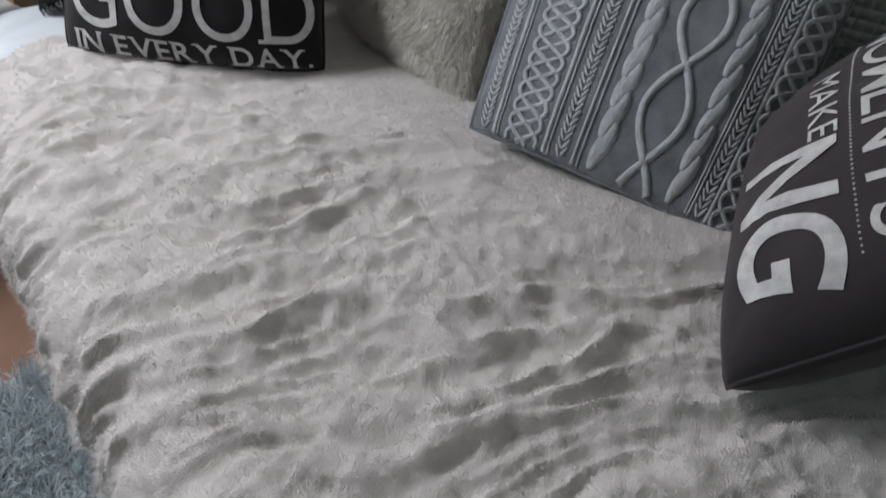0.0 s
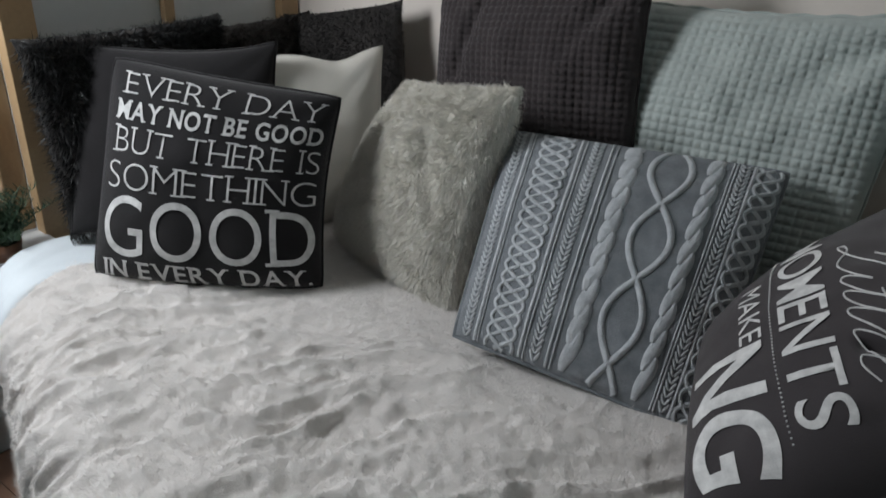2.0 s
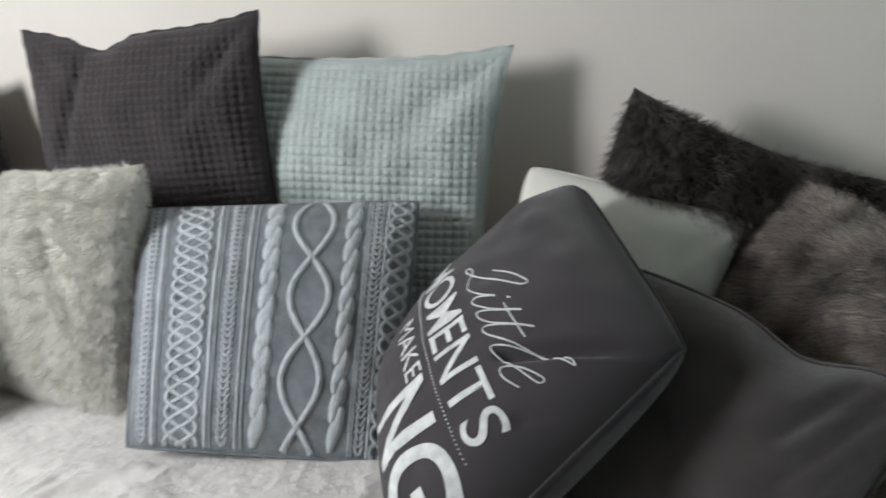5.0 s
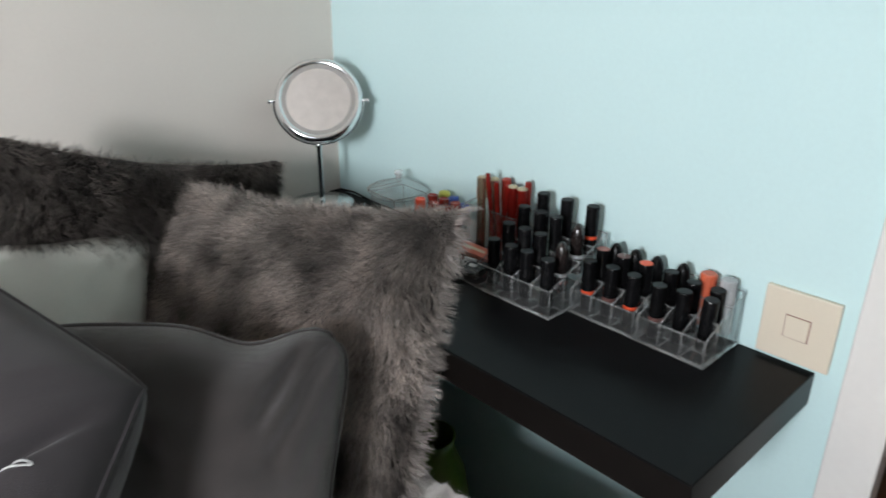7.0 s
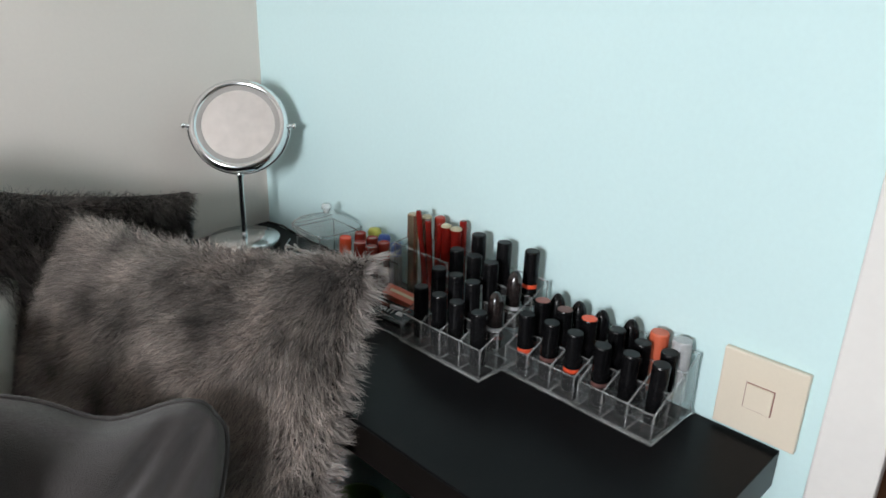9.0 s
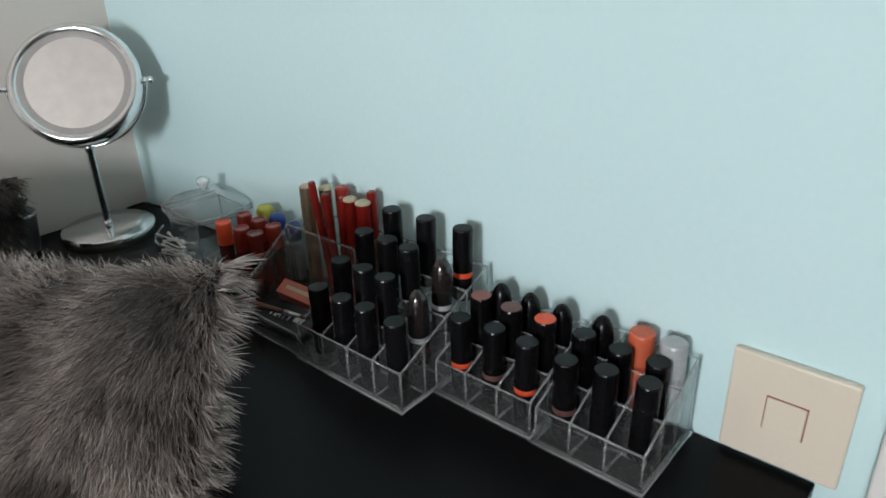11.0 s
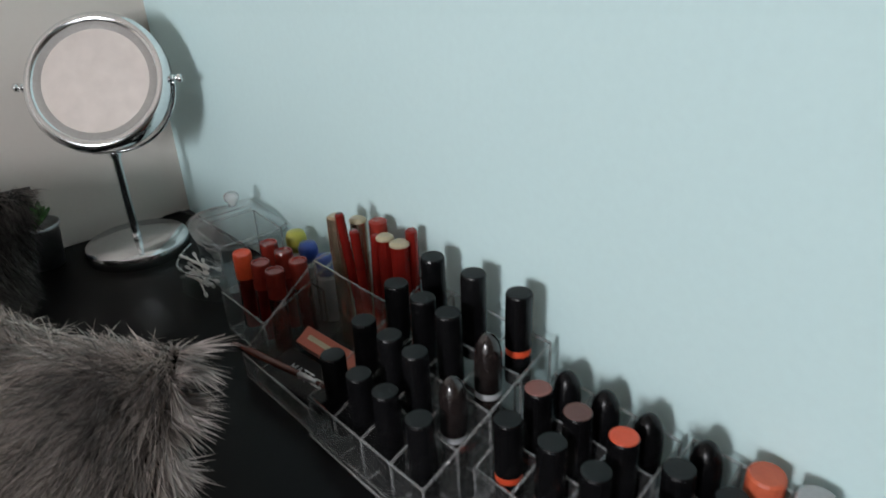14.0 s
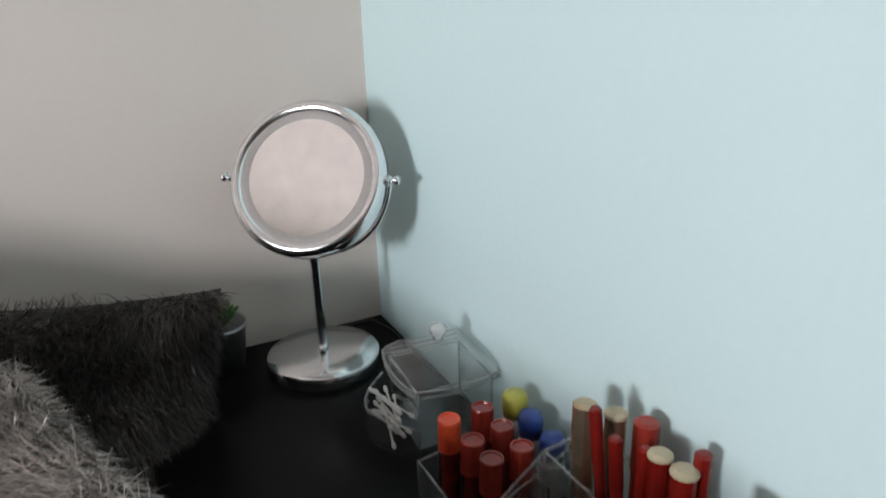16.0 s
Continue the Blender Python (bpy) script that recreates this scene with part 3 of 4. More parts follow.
    part("sole", box(-0.17, 0.045, -0.044, 0.044, -0.014, -0.001, 0.006), M_BLACK, ob)
    return ob


def hall_shelf():
    ob = thing("shoe_rack", pose(0.36, -1.30, 0), "dark wooden shoe rack in the hall", "rack")
    for z in (0.06, 0.36):
        part("board", box(-0.14, 0.30, -0.35, 0.24, z, z + 0.022, 0.003), M_SHELF_EDGE, ob)
    for x in (-0.13, 0.28):
        for y in (-0.34, 0.22):
            part("leg", box(x, x + 0.02, y, y + 0.02, 0.0, 0.36, 0.002), M_SHELF_EDGE, ob)
    return ob


hall_shelf()
boot(pose(0.34, -1.17, 0.397, 0, 0, 10))
boot(pose(0.36, -1.29, 0.397, 0, 0, 16))

# ---------------------------------------------------------------- daybed


def front_edge(x):
    return max(-1.27, -1.038 - 0.31 * (x + 2.0))


SEAT = 0.565


def daybed():
    ob = thing("daybed", pose(0, 0, 0), "upholstered daybed against the cream wall under a plush throw", "daybed")
    b = bmesh.new()
    lo, hi = [], []
    outline = [(-2.29, -0.02), (-0.345, -0.02), (-0.345, front_edge(-0.345) + 0.07)] + [(x, front_edge(x) + 0.07) for x in (-0.8, -1.2, -1.6, -2.0, -2.29)]
    for x, y in outline:
        lo.append(b.verts.new((x, y, 0.10))), hi.append(b.verts.new((x, y, SEAT - 0.055)))
    b.faces.new(hi[::-1]), b.faces.new(lo)
    for i in range(len(lo)):
        j = (i + 1) % len(lo)
        b.faces.new([lo[i], lo[j], hi[j], hi[i]])
    bmesh.ops.recalc_face_normals(b, faces=b.faces)
    part("mattress", b, M_BASE, ob)
    for x, y in ((-2.24, -0.1), (-2.24, -0.75), (-0.42, -0.1), (-0.42, -1.15), (-1.4, -1.05), (-1.4, -0.1)):
        part("leg", lathe([(0, 0), (0.02, 0), (0.028, 0.10), (0, 0.10)], 12, m=pose(x, y, 0)), M_SHELF_EDGE, ob, smooth=True)
    return ob


daybed()


def drape(q, yf, z, radius):
    """Place on the cover's cross-section at q metres from the wall: flat, round the edge, down."""
    flat = -yf - radius
    if q < flat:
        return -q, z, Vector((0, 0, 1))
    arc = radius * math.pi / 2
    if q < flat + arc:
        t = (q - flat) / radius
        return -flat - radius * math.sin(t), z - radius + radius * math.cos(t), Vector((0, -math.sin(t), math.cos(t)))
    return yf, z - radius - (q - flat - arc), Vector((0, -1, 0))


def ridges(x, q):
    """Ruched folds of the plush: broken ridges that run towards the front edge, over wider swells."""
    w = noise.noise(Vector((x * 3.1, q * 2.6, 4.0))) * 0.09 + noise.noise(Vector((x * 9, q * 7, 6.0))) * 0.026 + noise.noise(Vector((x * 26, q * 24, 8.0))) * 0.008
    u, v = 0.80 * x + 0.60 * q + w, 0.60 * x - 0.80 * q
    n1 = noise.noise(Vector((u * 18, v * 4.3, 0.3)))
    n2 = noise.noise(Vector((u * 36 + 5, v * 11.0, 1.7)))
    n3 = noise.noise(Vector((u * 6.0, v * 2.2, 9.1)))
    n4 = noise.noise(Vector((x * 48, q * 44, 3.3)))
    n5 = noise.noise(Vector((x * 105, q * 98, 5.3)))
    patch = 0.7 + 0.6 * noise.noise(Vector((x * 8, q * 8, 12.0)))
    calm = max(0.16, min(1.0, (q - 0.52) * 3.4))
    r = max(0.0, 1.0 - math.sqrt(n1 * n1 + 0.004) * 2.3) ** 1.5 * 0.0190 + max(0.0, 1.0 - math.sqrt(n2 * n2 + 0.004) * 2.2) ** 1.6 * 0.0135 * patch + 0.0048 * n4 + 0.0025 * n5
    return calm * (0.95 * r + 0.012 * n3)


def throw():
    ob = thing("throw_blanket", pose(0, 0, 0), "cream ruched faux-fur throw spread over the daybed", "blanket")
    nx, nq = 480, 400
    xa, xb, total = -2.10, -0.36, 1.74
    verts, faces, pts, nor = [], [], [], []
    for i in range(nx + 1):
        x = xa + (xb - xa) * i / nx
        for j in range(nq + 1):
            q = 0.03 + (total - 0.03) * j / nq
            y, z, n = drape(q, front_edge(x), SEAT - 0.012, 0.10)
            h = ridges(x, q)
            if x < -2.0:
                h -= ((-2.0 - x) / 0.10) ** 2 * 0.012
            verts.append(Vector((x, y, max(z, 0.02))) + n * h)
    w = nq + 1
    for i in range(nx):
        for j in range(nq):
            a = i * w + j
            faces.append((a, a + 1, a + w + 1, a + w))
    cover = raw("cover", verts, faces, M_BLANKET, ob, smooth=True)
    me = cover.data
    me.flip_normals() if me.polygons[0].normal.z < 0 else None
    co = np.array([v[:] for v in verts])
    nn = np.zeros(len(verts) * 3)
    me.vertices.foreach_get("normal", nn)
    nn = nn.reshape(-1, 3)
    rng = np.random.default_rng(7)
    pick = rng.integers(0, len(verts), 640000)
    p = co[pick] + rng.normal(0, 0.0025, (len(pick), 3))
    p -= nn[pick] * 0.0015
    keep = (p[:, 2] > 0.12) & (p[:, 1] < -0.25)
    strands("plush", p[keep], nn[pick][keep], 0.0078, 0.0005, M_BLANKET_FUR, ob, lay=(-0.12, -0.2, 0.0), mess=0.9, clump=0.35, rng=rng, two=False)
    return ob


throw()


def sheet():
    ob = thing("bed_sheet", pose(0, 0, 0), "pale blue cotton sheet under the throw", "sheet")
    nx, nq = 40, 90
    verts, faces = [], []
    for i in range(nx + 1):
        x = -2.32 + 0.42 * i / nx
        for j in range(nq + 1):
            q = 0.03 + 1.3 * j / nq
            y, z, n = drape(q, front_edge(x) + 0.005, SEAT - 0.024, 0.09)
            h = 0.008 * noise.noise(Vector((x * 9, q * 5, 2))) + 0.007 * noise.noise(Vector((x * 26, q * 8, 7))) + 0.004 * noise.noise(Vector((x * 60, q * 14, 3)))
            h -= max(0.0, min(1.0, (x + 2.112) / 0.02)) * 0.032 + max(0.0, (-2.26 - x) / 0.06) ** 2 * 0.07
            verts.append(Vector((x, y, max(z, 0.02))) + n * h)
    w = nq + 1
    for i in range(nx):
        for j in range(nq):
            a = i * w + j
            faces.append((a, a + w, a + w + 1, a + 1))
    raw("cover", verts, faces, M_SHEET, ob, smooth=True)
    return ob


sheet()

# ---------------------------------------------------------------- the cushions on the daybed


def quote_cushion():
    """Charcoal cushion with seven lines of white print."""
    right = Vector((0.80, 0.59, -0.045)).normalized()
    up = Vector((-0.14, 0.32, 0.94))
    s = Shape(0.42, 0.385, 0.16, pinch=0.025, seed=1, wrinkle=0.009, lumps=7, ear=0.05, quad=((-0.212, -0.190), (0.200, -0.180), (0.209, 0.164), (-0.190, 0.198)), bow=(-0.006, 0.016, 0.006, 0.004))
    ob = thing("printed_cushion", facing((-1.895, -0.68, 0.732), right, up), "charcoal cotton cushion printed with white serif capital lettering", "cushion", "cushions on the daybed")
    part("cover", s.body(64), M_CHARCOAL, ob, smooth=True)
    part("piping", tube(s.rim(), 0.0026, 6, True), M_CHARCOAL, ob, smooth=True)

    def place(a, c, lift):
        p = s.at(a, c)
        return Vector((p.x, p.y - 0.0016 - lift, p.z))

    for text, a0, a1, c0, c1, wt in (
        ("EVERY DAY", -0.83, 0.91, 0.69, 0.89, -0.020),
        ("MAY NOT BE GOOD", -0.86, 0.93, 0.46, 0.635, 0.020),
        ("BUT THERE IS", -0.85, 0.94, 0.18, 0.41, -0.020),
        ("SOMETHING", -0.87, 0.94, -0.14, 0.11, -0.020),
        ("GOOD", -0.87, 0.95, -0.75, -0.18, -0.004),
        ("IN EVERY DAY.", -0.88, 0.91, -0.97, -0.79, 0.014),
    ):
        lettering(text, place, ob, M_PRINT_W, a0, a1, c0, c1, weight=wt, serif=0.10)
    return ob


quote_cushion()


def knit_cushion():
    """Grey cushion with cables, plaits and knotwork in relief."""
    s = Laid(0.435, 0.415, 0.15, pinch=0.03, seed=2, wrinkle=0.008, ear=0.03, quad=((-0.199, -0.190), (0.180, -0.226), (0.232, 0.208), (-0.216, 0.176)))
    ob = thing("knit_cushion", facing((-1.262, -0.455, 0.710), (0.954, 0.27, -0.06), (-0.14, 0.68, 0.71)), "slate and pale grey cable-knit cushion leaning on the others", "cushion", "cushions on the daybed")
    part("cover", s.body(44), M_SLATE, ob, smooth=True)
    part("piping", tube(s.rim(), 0.003, 6, True), M_SLATE, ob, smooth=True)
    zs = [-0.203 + 0.406 * i / 110 for i in range(111)]

    def runs(name, curves, width, lift):
        for c in curves:
            bm = bmesh.new()
            ribbon(bm, s, c, width, lift)
            part(name, bm, M_KNIT, ob, smooth=True)

    # knotwork bands: four strands in the wide one, three in the narrow one at the seam
    runs("knot_band", [[(-0.128 + 0.025 * math.sin(z * 2 * math.pi / 0.088 + ph), z) for z in zs] for ph in (0, 1.571, 3.142, 4.712)], 0.0080, 0.0026)
    runs("knot_band", [[(0.190 + 0.019 * math.sin(z * 2 * math.pi / 0.075 + ph), z) for z in zs] for ph in (0, 2.09, 4.19)], 0.0085, 0.0026)
    for x0, wd in ((-0.174, 0.007), (-0.168, 0.003), (-0.091, 0.007), (-0.084, 0.003), (-0.044, 0.005), (-0.036, 0.003), (0.134, 0.003), (0.139, 0.004), (0.166, 0.008)):  # plain ribs
        runs("rib", [[(x0, z) for z in zs]], wd, 0.0022)
    for x0 in (-0.192, -0.065, 0.152):  # plaits of slanted stitches
        bm = bmesh.new()
        z = -0.20
        while z < 0.195:
            for sg in (-1, 1):
                ribbon(bm, s, [(x0 + sg * 0.0005, z), (x0 + sg * 0.004, z + 0.005), (x0 + sg * 0.0085, z + 0.013)], 0.0062, 0.0024, True)
            z += 0.0098
        part("plait", bm, M_KNIT, ob, smooth=True, kind="stuff")
    for x0, wd in ((-0.010, 0.027), (0.112, 0.024)):  # thick twisted columns
        z = -0.20
        while z < 0.165:
            bm = bmesh.new()
            run = [(x0 + 0.007 * math.sin((k / 9 - 0.5) * math.pi), z + 0.062 * k / 9) for k in range(10)]
            ribbon(bm, s, run, wd, 0.0036, True)
            z += 0.040
            part("twist", bm, M_KNIT, ob, smooth=True)
    # lozenges of two cables that cross
    runs("cable", [[(0.052 + sg * 0.031 * math.sin((z + 0.04) * math.pi / 0.128) * (1 if k else 0.92), z) for z in zs] for k, sg in enumerate((-1, 1))], 0.012, 0.0034)
    return ob


knit_cushion()


def waffle_cushion(centre, right, up, w, h, d, cell, mat, label, seed, n, **form):
    s = Shape(w, h, d, pinch=0.04, seed=seed, wrinkle=0.016, lumps=6, **form)
    ob = thing("waffle_cushion", facing(centre, right, up), label, "cushion", "cushions on the daybed")

    def relief(x, z):
        gx, gz = abs(math.sin(math.pi * x / cell)), abs(math.sin(math.pi * z / cell))
        return 0.0050 * min(gx, 0.85) ** 0.5 * min(gz, 0.9) ** 0.8 - 0.002

    part("cover", s.body(n, relief), mat, ob, smooth=True)
    part("piping", tube([p + Vector((0, 0.0015 * math.sin(i * 2.1), 0.0015 * math.sin(i * 1.7))) for i, p in enumerate(s.rim(40))], 0.003, 6, True), mat, ob, smooth=True)
    return ob


waffle_cushion((-1.564, -0.225, 0.878), (1, 0.0, 0.12), (-0.06, 0.16, 0.98), 0.445, 0.46, 0.13, 0.0130, M_WAFFLE_D, "dark grey-brown waffle-weave cushion standing against the others", 11, 200,
               quad=((-0.205, -0.235), (0.240, -0.225), (0.234, 0.230), (-0.200, 0.230)), bow=(0, 0.006, 0.012, -0.004), dips=((-0.34, 0.22, 0.026),), creases=((-0.065, 0.215, -0.13, 0.02, 0.020, 0.014), (0.20, 0.20, 0.10, 0.06, 0.010, 0.016)))
waffle_cushion((-1.232, -0.165, 0.808), (1, -0.03, 0.03), (0.0, 0.22, 0.97), 0.62, 0.53, 0.14, 0.0150, M_WAFFLE_L, "large pale green-grey waffle-weave cushion against the wall", 12, 240,
               quad=((-0.305, -0.265), (0.268, -0.262), (0.299, 0.274), (-0.305, 0.262)), bow=(0, 0.008, 0.014, 0), creases=((0.28, 0.26, 0.06, 0.10, 0.014, 0.030), (0.27, 0.02, 0.10, -0.04, 0.010, 0.025)))


def plain_cushion(centre, right, up, w, h, d, mat, label, seed, pinch=0.05, wrinkle=0.006, pipe=0.0026, lumps=8.0, **form):
    s = Shape(w, h, d, pinch=pinch, seed=seed, wrinkle=wrinkle, lumps=lumps, **form)
    ob = thing("plain_cushion", facing(centre, right, up), label, "cushion", "cushions on the daybed")
    part("cover", s.body(100), mat, ob, smooth=True)
    part("piping", tube(s.rim(), pipe, 6, True), mat, ob, smooth=True)
    return ob, s


def moments_cushion():
    ob, s = plain_cushion((-0.898, -0.568, 0.738), (0.27, -0.955, -0.135), (0.626, 0.46, 0.636), 0.395, 0.40, 0.25, M_GREY, "warm grey cotton cushion with white script and block lettering", 5, pinch=0.02, wrinkle=0.009, ear=0.05, power=0.38, back=0.6,
                          quad=((-0.13, -0.20), (0.262, -0.205), (0.138, 0.203), (-0.262, 0.208)), creases=((0.150, 0.185, 0.10, 0.03, 0.040, 0.007), (0.195, 0.115, 0.165, 0.015, 0.034, 0.007)))
    ob.name = "printed_cushion"

    def place(x, z, lift):
        return s.on(x, z, 0.0016 + lift)

    # the script word, drawn as one running stroke
    word = [(0.08, 0.52), (0.16, 0.82), (0.25, 1.0), (0.28, 0.86), (0.20, 0.5), (0.10, 0.15), (0.02, 0.02), (0.0, 0.12), (0.06, 0.15), (0.16, 0.04), (0.25, 0.0), (0.33, 0.2),
            (0.36, 0.42), (0.35, 0.1), (0.40, 0.01), (0.46, 0.25), (0.50, 0.72), (0.47, 0.12), (0.52, 0.01), (0.58, 0.25), (0.62, 0.78), (0.59, 0.12), (0.64, 0.01), (0.71, 0.3),
            (0.81, 0.88), (0.84, 1.02), (0.79, 0.95), (0.74, 0.3), (0.75, 0.03), (0.81, 0.05), (0.89, 0.25), (0.96, 0.42), (0.93, 0.52), (0.88, 0.3), (0.89, 0.04), (0.95, 0.0), (1.0, 0.14)]
    for run in (word, [(0.43, 0.50), (0.53, 0.53), (0.69, 0.58)], [(0.385, 0.60), (0.39, 0.64)]):
        line = [s.on(-0.065 + 0.20 * x + 0.035 * z, 0.020 + 0.070 * z, 0.0008) for x, z in smooth_line(run)]
        part("script_stroke", tube(line, 0.0011, 6), M_PRINT_W, ob)
    lettering("MOMENTS", place, ob, M_PRINT_W, -0.135, 0.172, -0.050, 0.004, weight=0.004)
    bm = bmesh.new()
    for i in range(64):
        bmesh.ops.create_icosphere(bm, subdivisions=1, radius=0.0013, matrix=Matrix.Translation(s.on(-0.13 + 0.31 * i / 63, -0.059, 0.0005)))
    part("dotted_line", bm, M_PRINT_W, ob)
    lettering("MAKE", place, ob, M_PRINT_W, -0.050, 0.052, -0.098, -0.070, weight=0.0)
    lettering("NG", place, ob, M_PRINT_W, 0.056, 0.204, -0.166, -0.070, weight=0.02)
    return ob


moments_cushion()
plain_cushion((-0.685, -0.60, 0.642), (0.78, -0.60, -0.06), (0.34, 0.25, 0.90), 0.44, 0.40, 0.17, M_OLIVE, "dark taupe satin cushion with a piped edge", 6, pinch=0.02, wrinkle=0.014, pipe=0.0036, lumps=7, ear=0.16, power=0.42,
              quad=((-0.22, -0.20), (0.19, -0.20), (0.232, 0.222), (-0.22, 0.212)), bow=(0, 0.012, 0.004, 0), dips=((0.38, 0.26, 0.026),),
              creases=((0.19, 0.175, 0.13, 0.06, 0.018, 0.011), (0.155, 0.185, 0.11, 0.10, 0.016, 0.010), (0.20, 0.12, 0.16, 0.0, 0.014, 0.013), (-0.10, 0.18, 0.02, 0.02, 0.012, 0.020)))
plain_cushion((-0.715, -0.265, 0.728), (0.97, 0.03, -0.08), (0.04, 0.30, 0.94), 0.41, 0.36, 0.13, M_OFFWHITE, "off-white cotton cushion wedged between the others", 7, wrinkle=0.006, ear=0.08, pinch=0.02,
              quad=((-0.20, -0.18), (0.105, -0.18), (0.192, 0.156), (-0.205, 0.180)), bow=(0, 0.006, 0.010, 0))
plain_cushion((-1.975, -0.405, 0.72), (0.50, 0.86, 0.04), (-0.30, 0.18, 0.93), 0.38, 0.37, 0.12, M_OFFWHITE, "off-white cotton cushion behind the printed one", 8, wrinkle=0.006, ear=0.02,
              quad=((-0.19, -0.185), (0.15, -0.185), (0.209, 0.184), (-0.19, 0.184)), dips=((0.45, 0.3, 0.022),))
plain_cushion((-2.105, -0.615, 0.745), (0.70, 0.71, 0.0), (-0.22, 0.22, 0.94), 0.40, 0.37, 0.12, M_CHARCOAL, "plain charcoal cotton cushion behind the printed one", 9, bow=(0, 0, 0.014, 0))

fur_cushion((-1.655, -0.435, 0.716), (0.95, -0.22, 0.06), (0.20, 0.19, 0.90), 0.40, 0.40, 0.15, "cream long-pile faux-fur cushion", M_FUR_CREAM, M_FURBASE_C, 90000, 0.013, 0.0008, 21, mess=0.5, clump=0.45, ear=0.03,
            quad=((-0.208, -0.165), (0.170, -0.200), (0.206, 0.218), (-0.062, 0.188)), bow=(-0.010, 0.004, 0.004, -0.030), creases=((0.07, 0.10, 0.12, -0.02, 0.016, 0.012),))
fur_cushion((-0.54, -0.185, 0.750), (0.5, 0.07, -0.14), (0.22, 0.16, 0.94), 0.54, 0.46, 0.13, "dark taupe shaggy fur cushion against the wall", M_FUR_GREY, M_FURBASE_D, 80000, 0.024, 0.0009, 22, clump=0.18, mess=0.34, pinch=0.02, ear=0.02,
            quad=((-0.265, -0.22), (0.245, -0.22), (0.282, 0.220), (-0.272, 0.230)), bow=(0, 0, 0.026, 0))
SHAGGY = dict(pinch=0.015, ear=0.02, back=0.3, quad=((-0.265, -0.22), (0.262, -0.22), (0.274, 0.247), (-0.266, 0.240)), bow=(0, 0.008, 0.020, -0.004), turn=0.030)
shaggy = fur_cushion((-0.436, -0.450, 0.693), (0.36, -0.93, 0.03), (0.43, 0.12, 0.90), 0.53, 0.46, 0.18, "taupe silver shaggy fur cushion leaning on the shelf", M_FUR_TAUPE, M_FURBASE_D, 180000, 0.025, 0.0009, 23, clump=0.18, mess=0.46, **SHAGGY)
fringe_rng = np.random.default_rng(51)
fringe = Shape(0.53, 0.46, 0.18, seed=23, **SHAGGY)
side_c = np.clip(np.round(fringe_rng.uniform(-1, 1, 4200) * 26) / 26 + fringe_rng.normal(0, 0.007, 4200), -1, 1)
strands("fringe", [fringe.at(0.995, c)[:] for c in side_c], [(1.0, -0.15 + 0.5 * math.sin(c * 40), 0.35 * math.sin(c * 70)) for c in side_c], 0.036, 0.0013, M_FUR_TIP, shaggy, lay=(0, 0, -0.15), mess=0.25, rng=fringe_rng, label="pale tufted fringe")
fur_cushion((-2.235, -0.585, 0.745), (0.05, 1, 0.03), (-0.14, 0, 0.98), 0.43, 0.38, 0.14, "black long-pile fur cushion at the end of the daybed", M_FUR_BLACK, M_FURBASE_D, 40000, 0.020, 0.0013, 24, mess=0.4)
fur_cushion((-2.28, -0.25, 0.720), (0.05, 1, 0.03), (-0.14, 0, 0.98), 0.40, 0.38, 0.12, "brown-black fur cushion against the end panel", M_FUR_BROWN, M_FURBASE_D, 24000, 0.018, 0.0013, 25, mess=0.4)
fur_cushion((-2.12, -0.12, 0.748), (0.96, 0.05, 0.20), (-0.16, 0.16, 0.95), 0.38, 0.40, 0.12, "black velvety fur cushion in the corner", M_FUR_BLACK, M_FURBASE_D, 30000, 0.008, 0.0012, 26, clump=0.1)

# ---------------------------------------------------------------- floor things


def floor_boards():
    host = bpy.data.objects["floor"]
    wd = 0.19
    for i in range(21):
        y = Y0 + wd * i
        b = box(X0 + 0.003, -0.003, y + 0.0008, y + wd - 0.0008, -0.0035, 0.0, 0.0)
        part("plank", b, M_FLOOR, host)


floor_boards()


def rug():
    ob = thing("shag_rug", pose(0, 0, 0), "pale blue shaggy rug on the floor beside the daybed", "rug")
    x0, x1, y0, y1 = -2.02, -0.7, -2.6, -1.10
    part("backing", box(x0, x1, y0, y1, 0.001, 0.012, 0.004), M_RUGBASE, ob)
    rng = np.random.default_rng(31)
    k = 70000
    p = np.stack([rng.uniform(x0, x1, k), y1 - (y1 - y0) * rng.random(k) ** 1.6, np.full(k, 0.011)], 1)
    n = np.tile([[0, 0, 1.0]], (k, 1))
    strands("pile", p, n, 0.055, 0.003, M_RUG, ob, lay=(0.2, 0.25, -0.1), mess=0.7, clump=0.6, rng=rng)
    return ob


rug()


def needle_plant():
    ob = thing("potted_plant", pose(-2.345, -0.868, 0.5), "bushy dark green needle-leaved plant on the window sill", "plant")
    part("pot", lathe([(0, 0), (0.030, 0), (0.036, 0.035), (0.032, 0.035), (0.030, 0.028), (0, 0.028)], 24), M_LEATHER, ob, smooth=True)
    rng = np.random.default_rng(41)
    pts, nor = [], []
    for s in range(80):
        th, r = rng.uniform(0, 6.28), rng.uniform(0.0, 0.03)
        lean = Vector((math.cos(th), math.sin(th), 0)) * rng.uniform(0.0, 0.09)
        top = rng.uniform(0.03, 0.13)
        for i in range(60):
            t = i / 60
            pts.append((r * math.cos(th) + lean.x * t * t, r * math.sin(th) + lean.y * t * t, 0.028 + top * t))
            a = rng.uniform(0, 6.28)
            nor.append((math.cos(a) * 0.8, math.sin(a) * 0.8, 0.7))
    strands("foliage", pts, nor, 0.020, 0.0018, M_NEEDLE, ob, lay=(0, 0, 0.2), mess=0.3, rng=rng)
    return ob


needle_plant()

# ---------------------------------------------------------------- the shelf and what stands on it
SH = 0.75


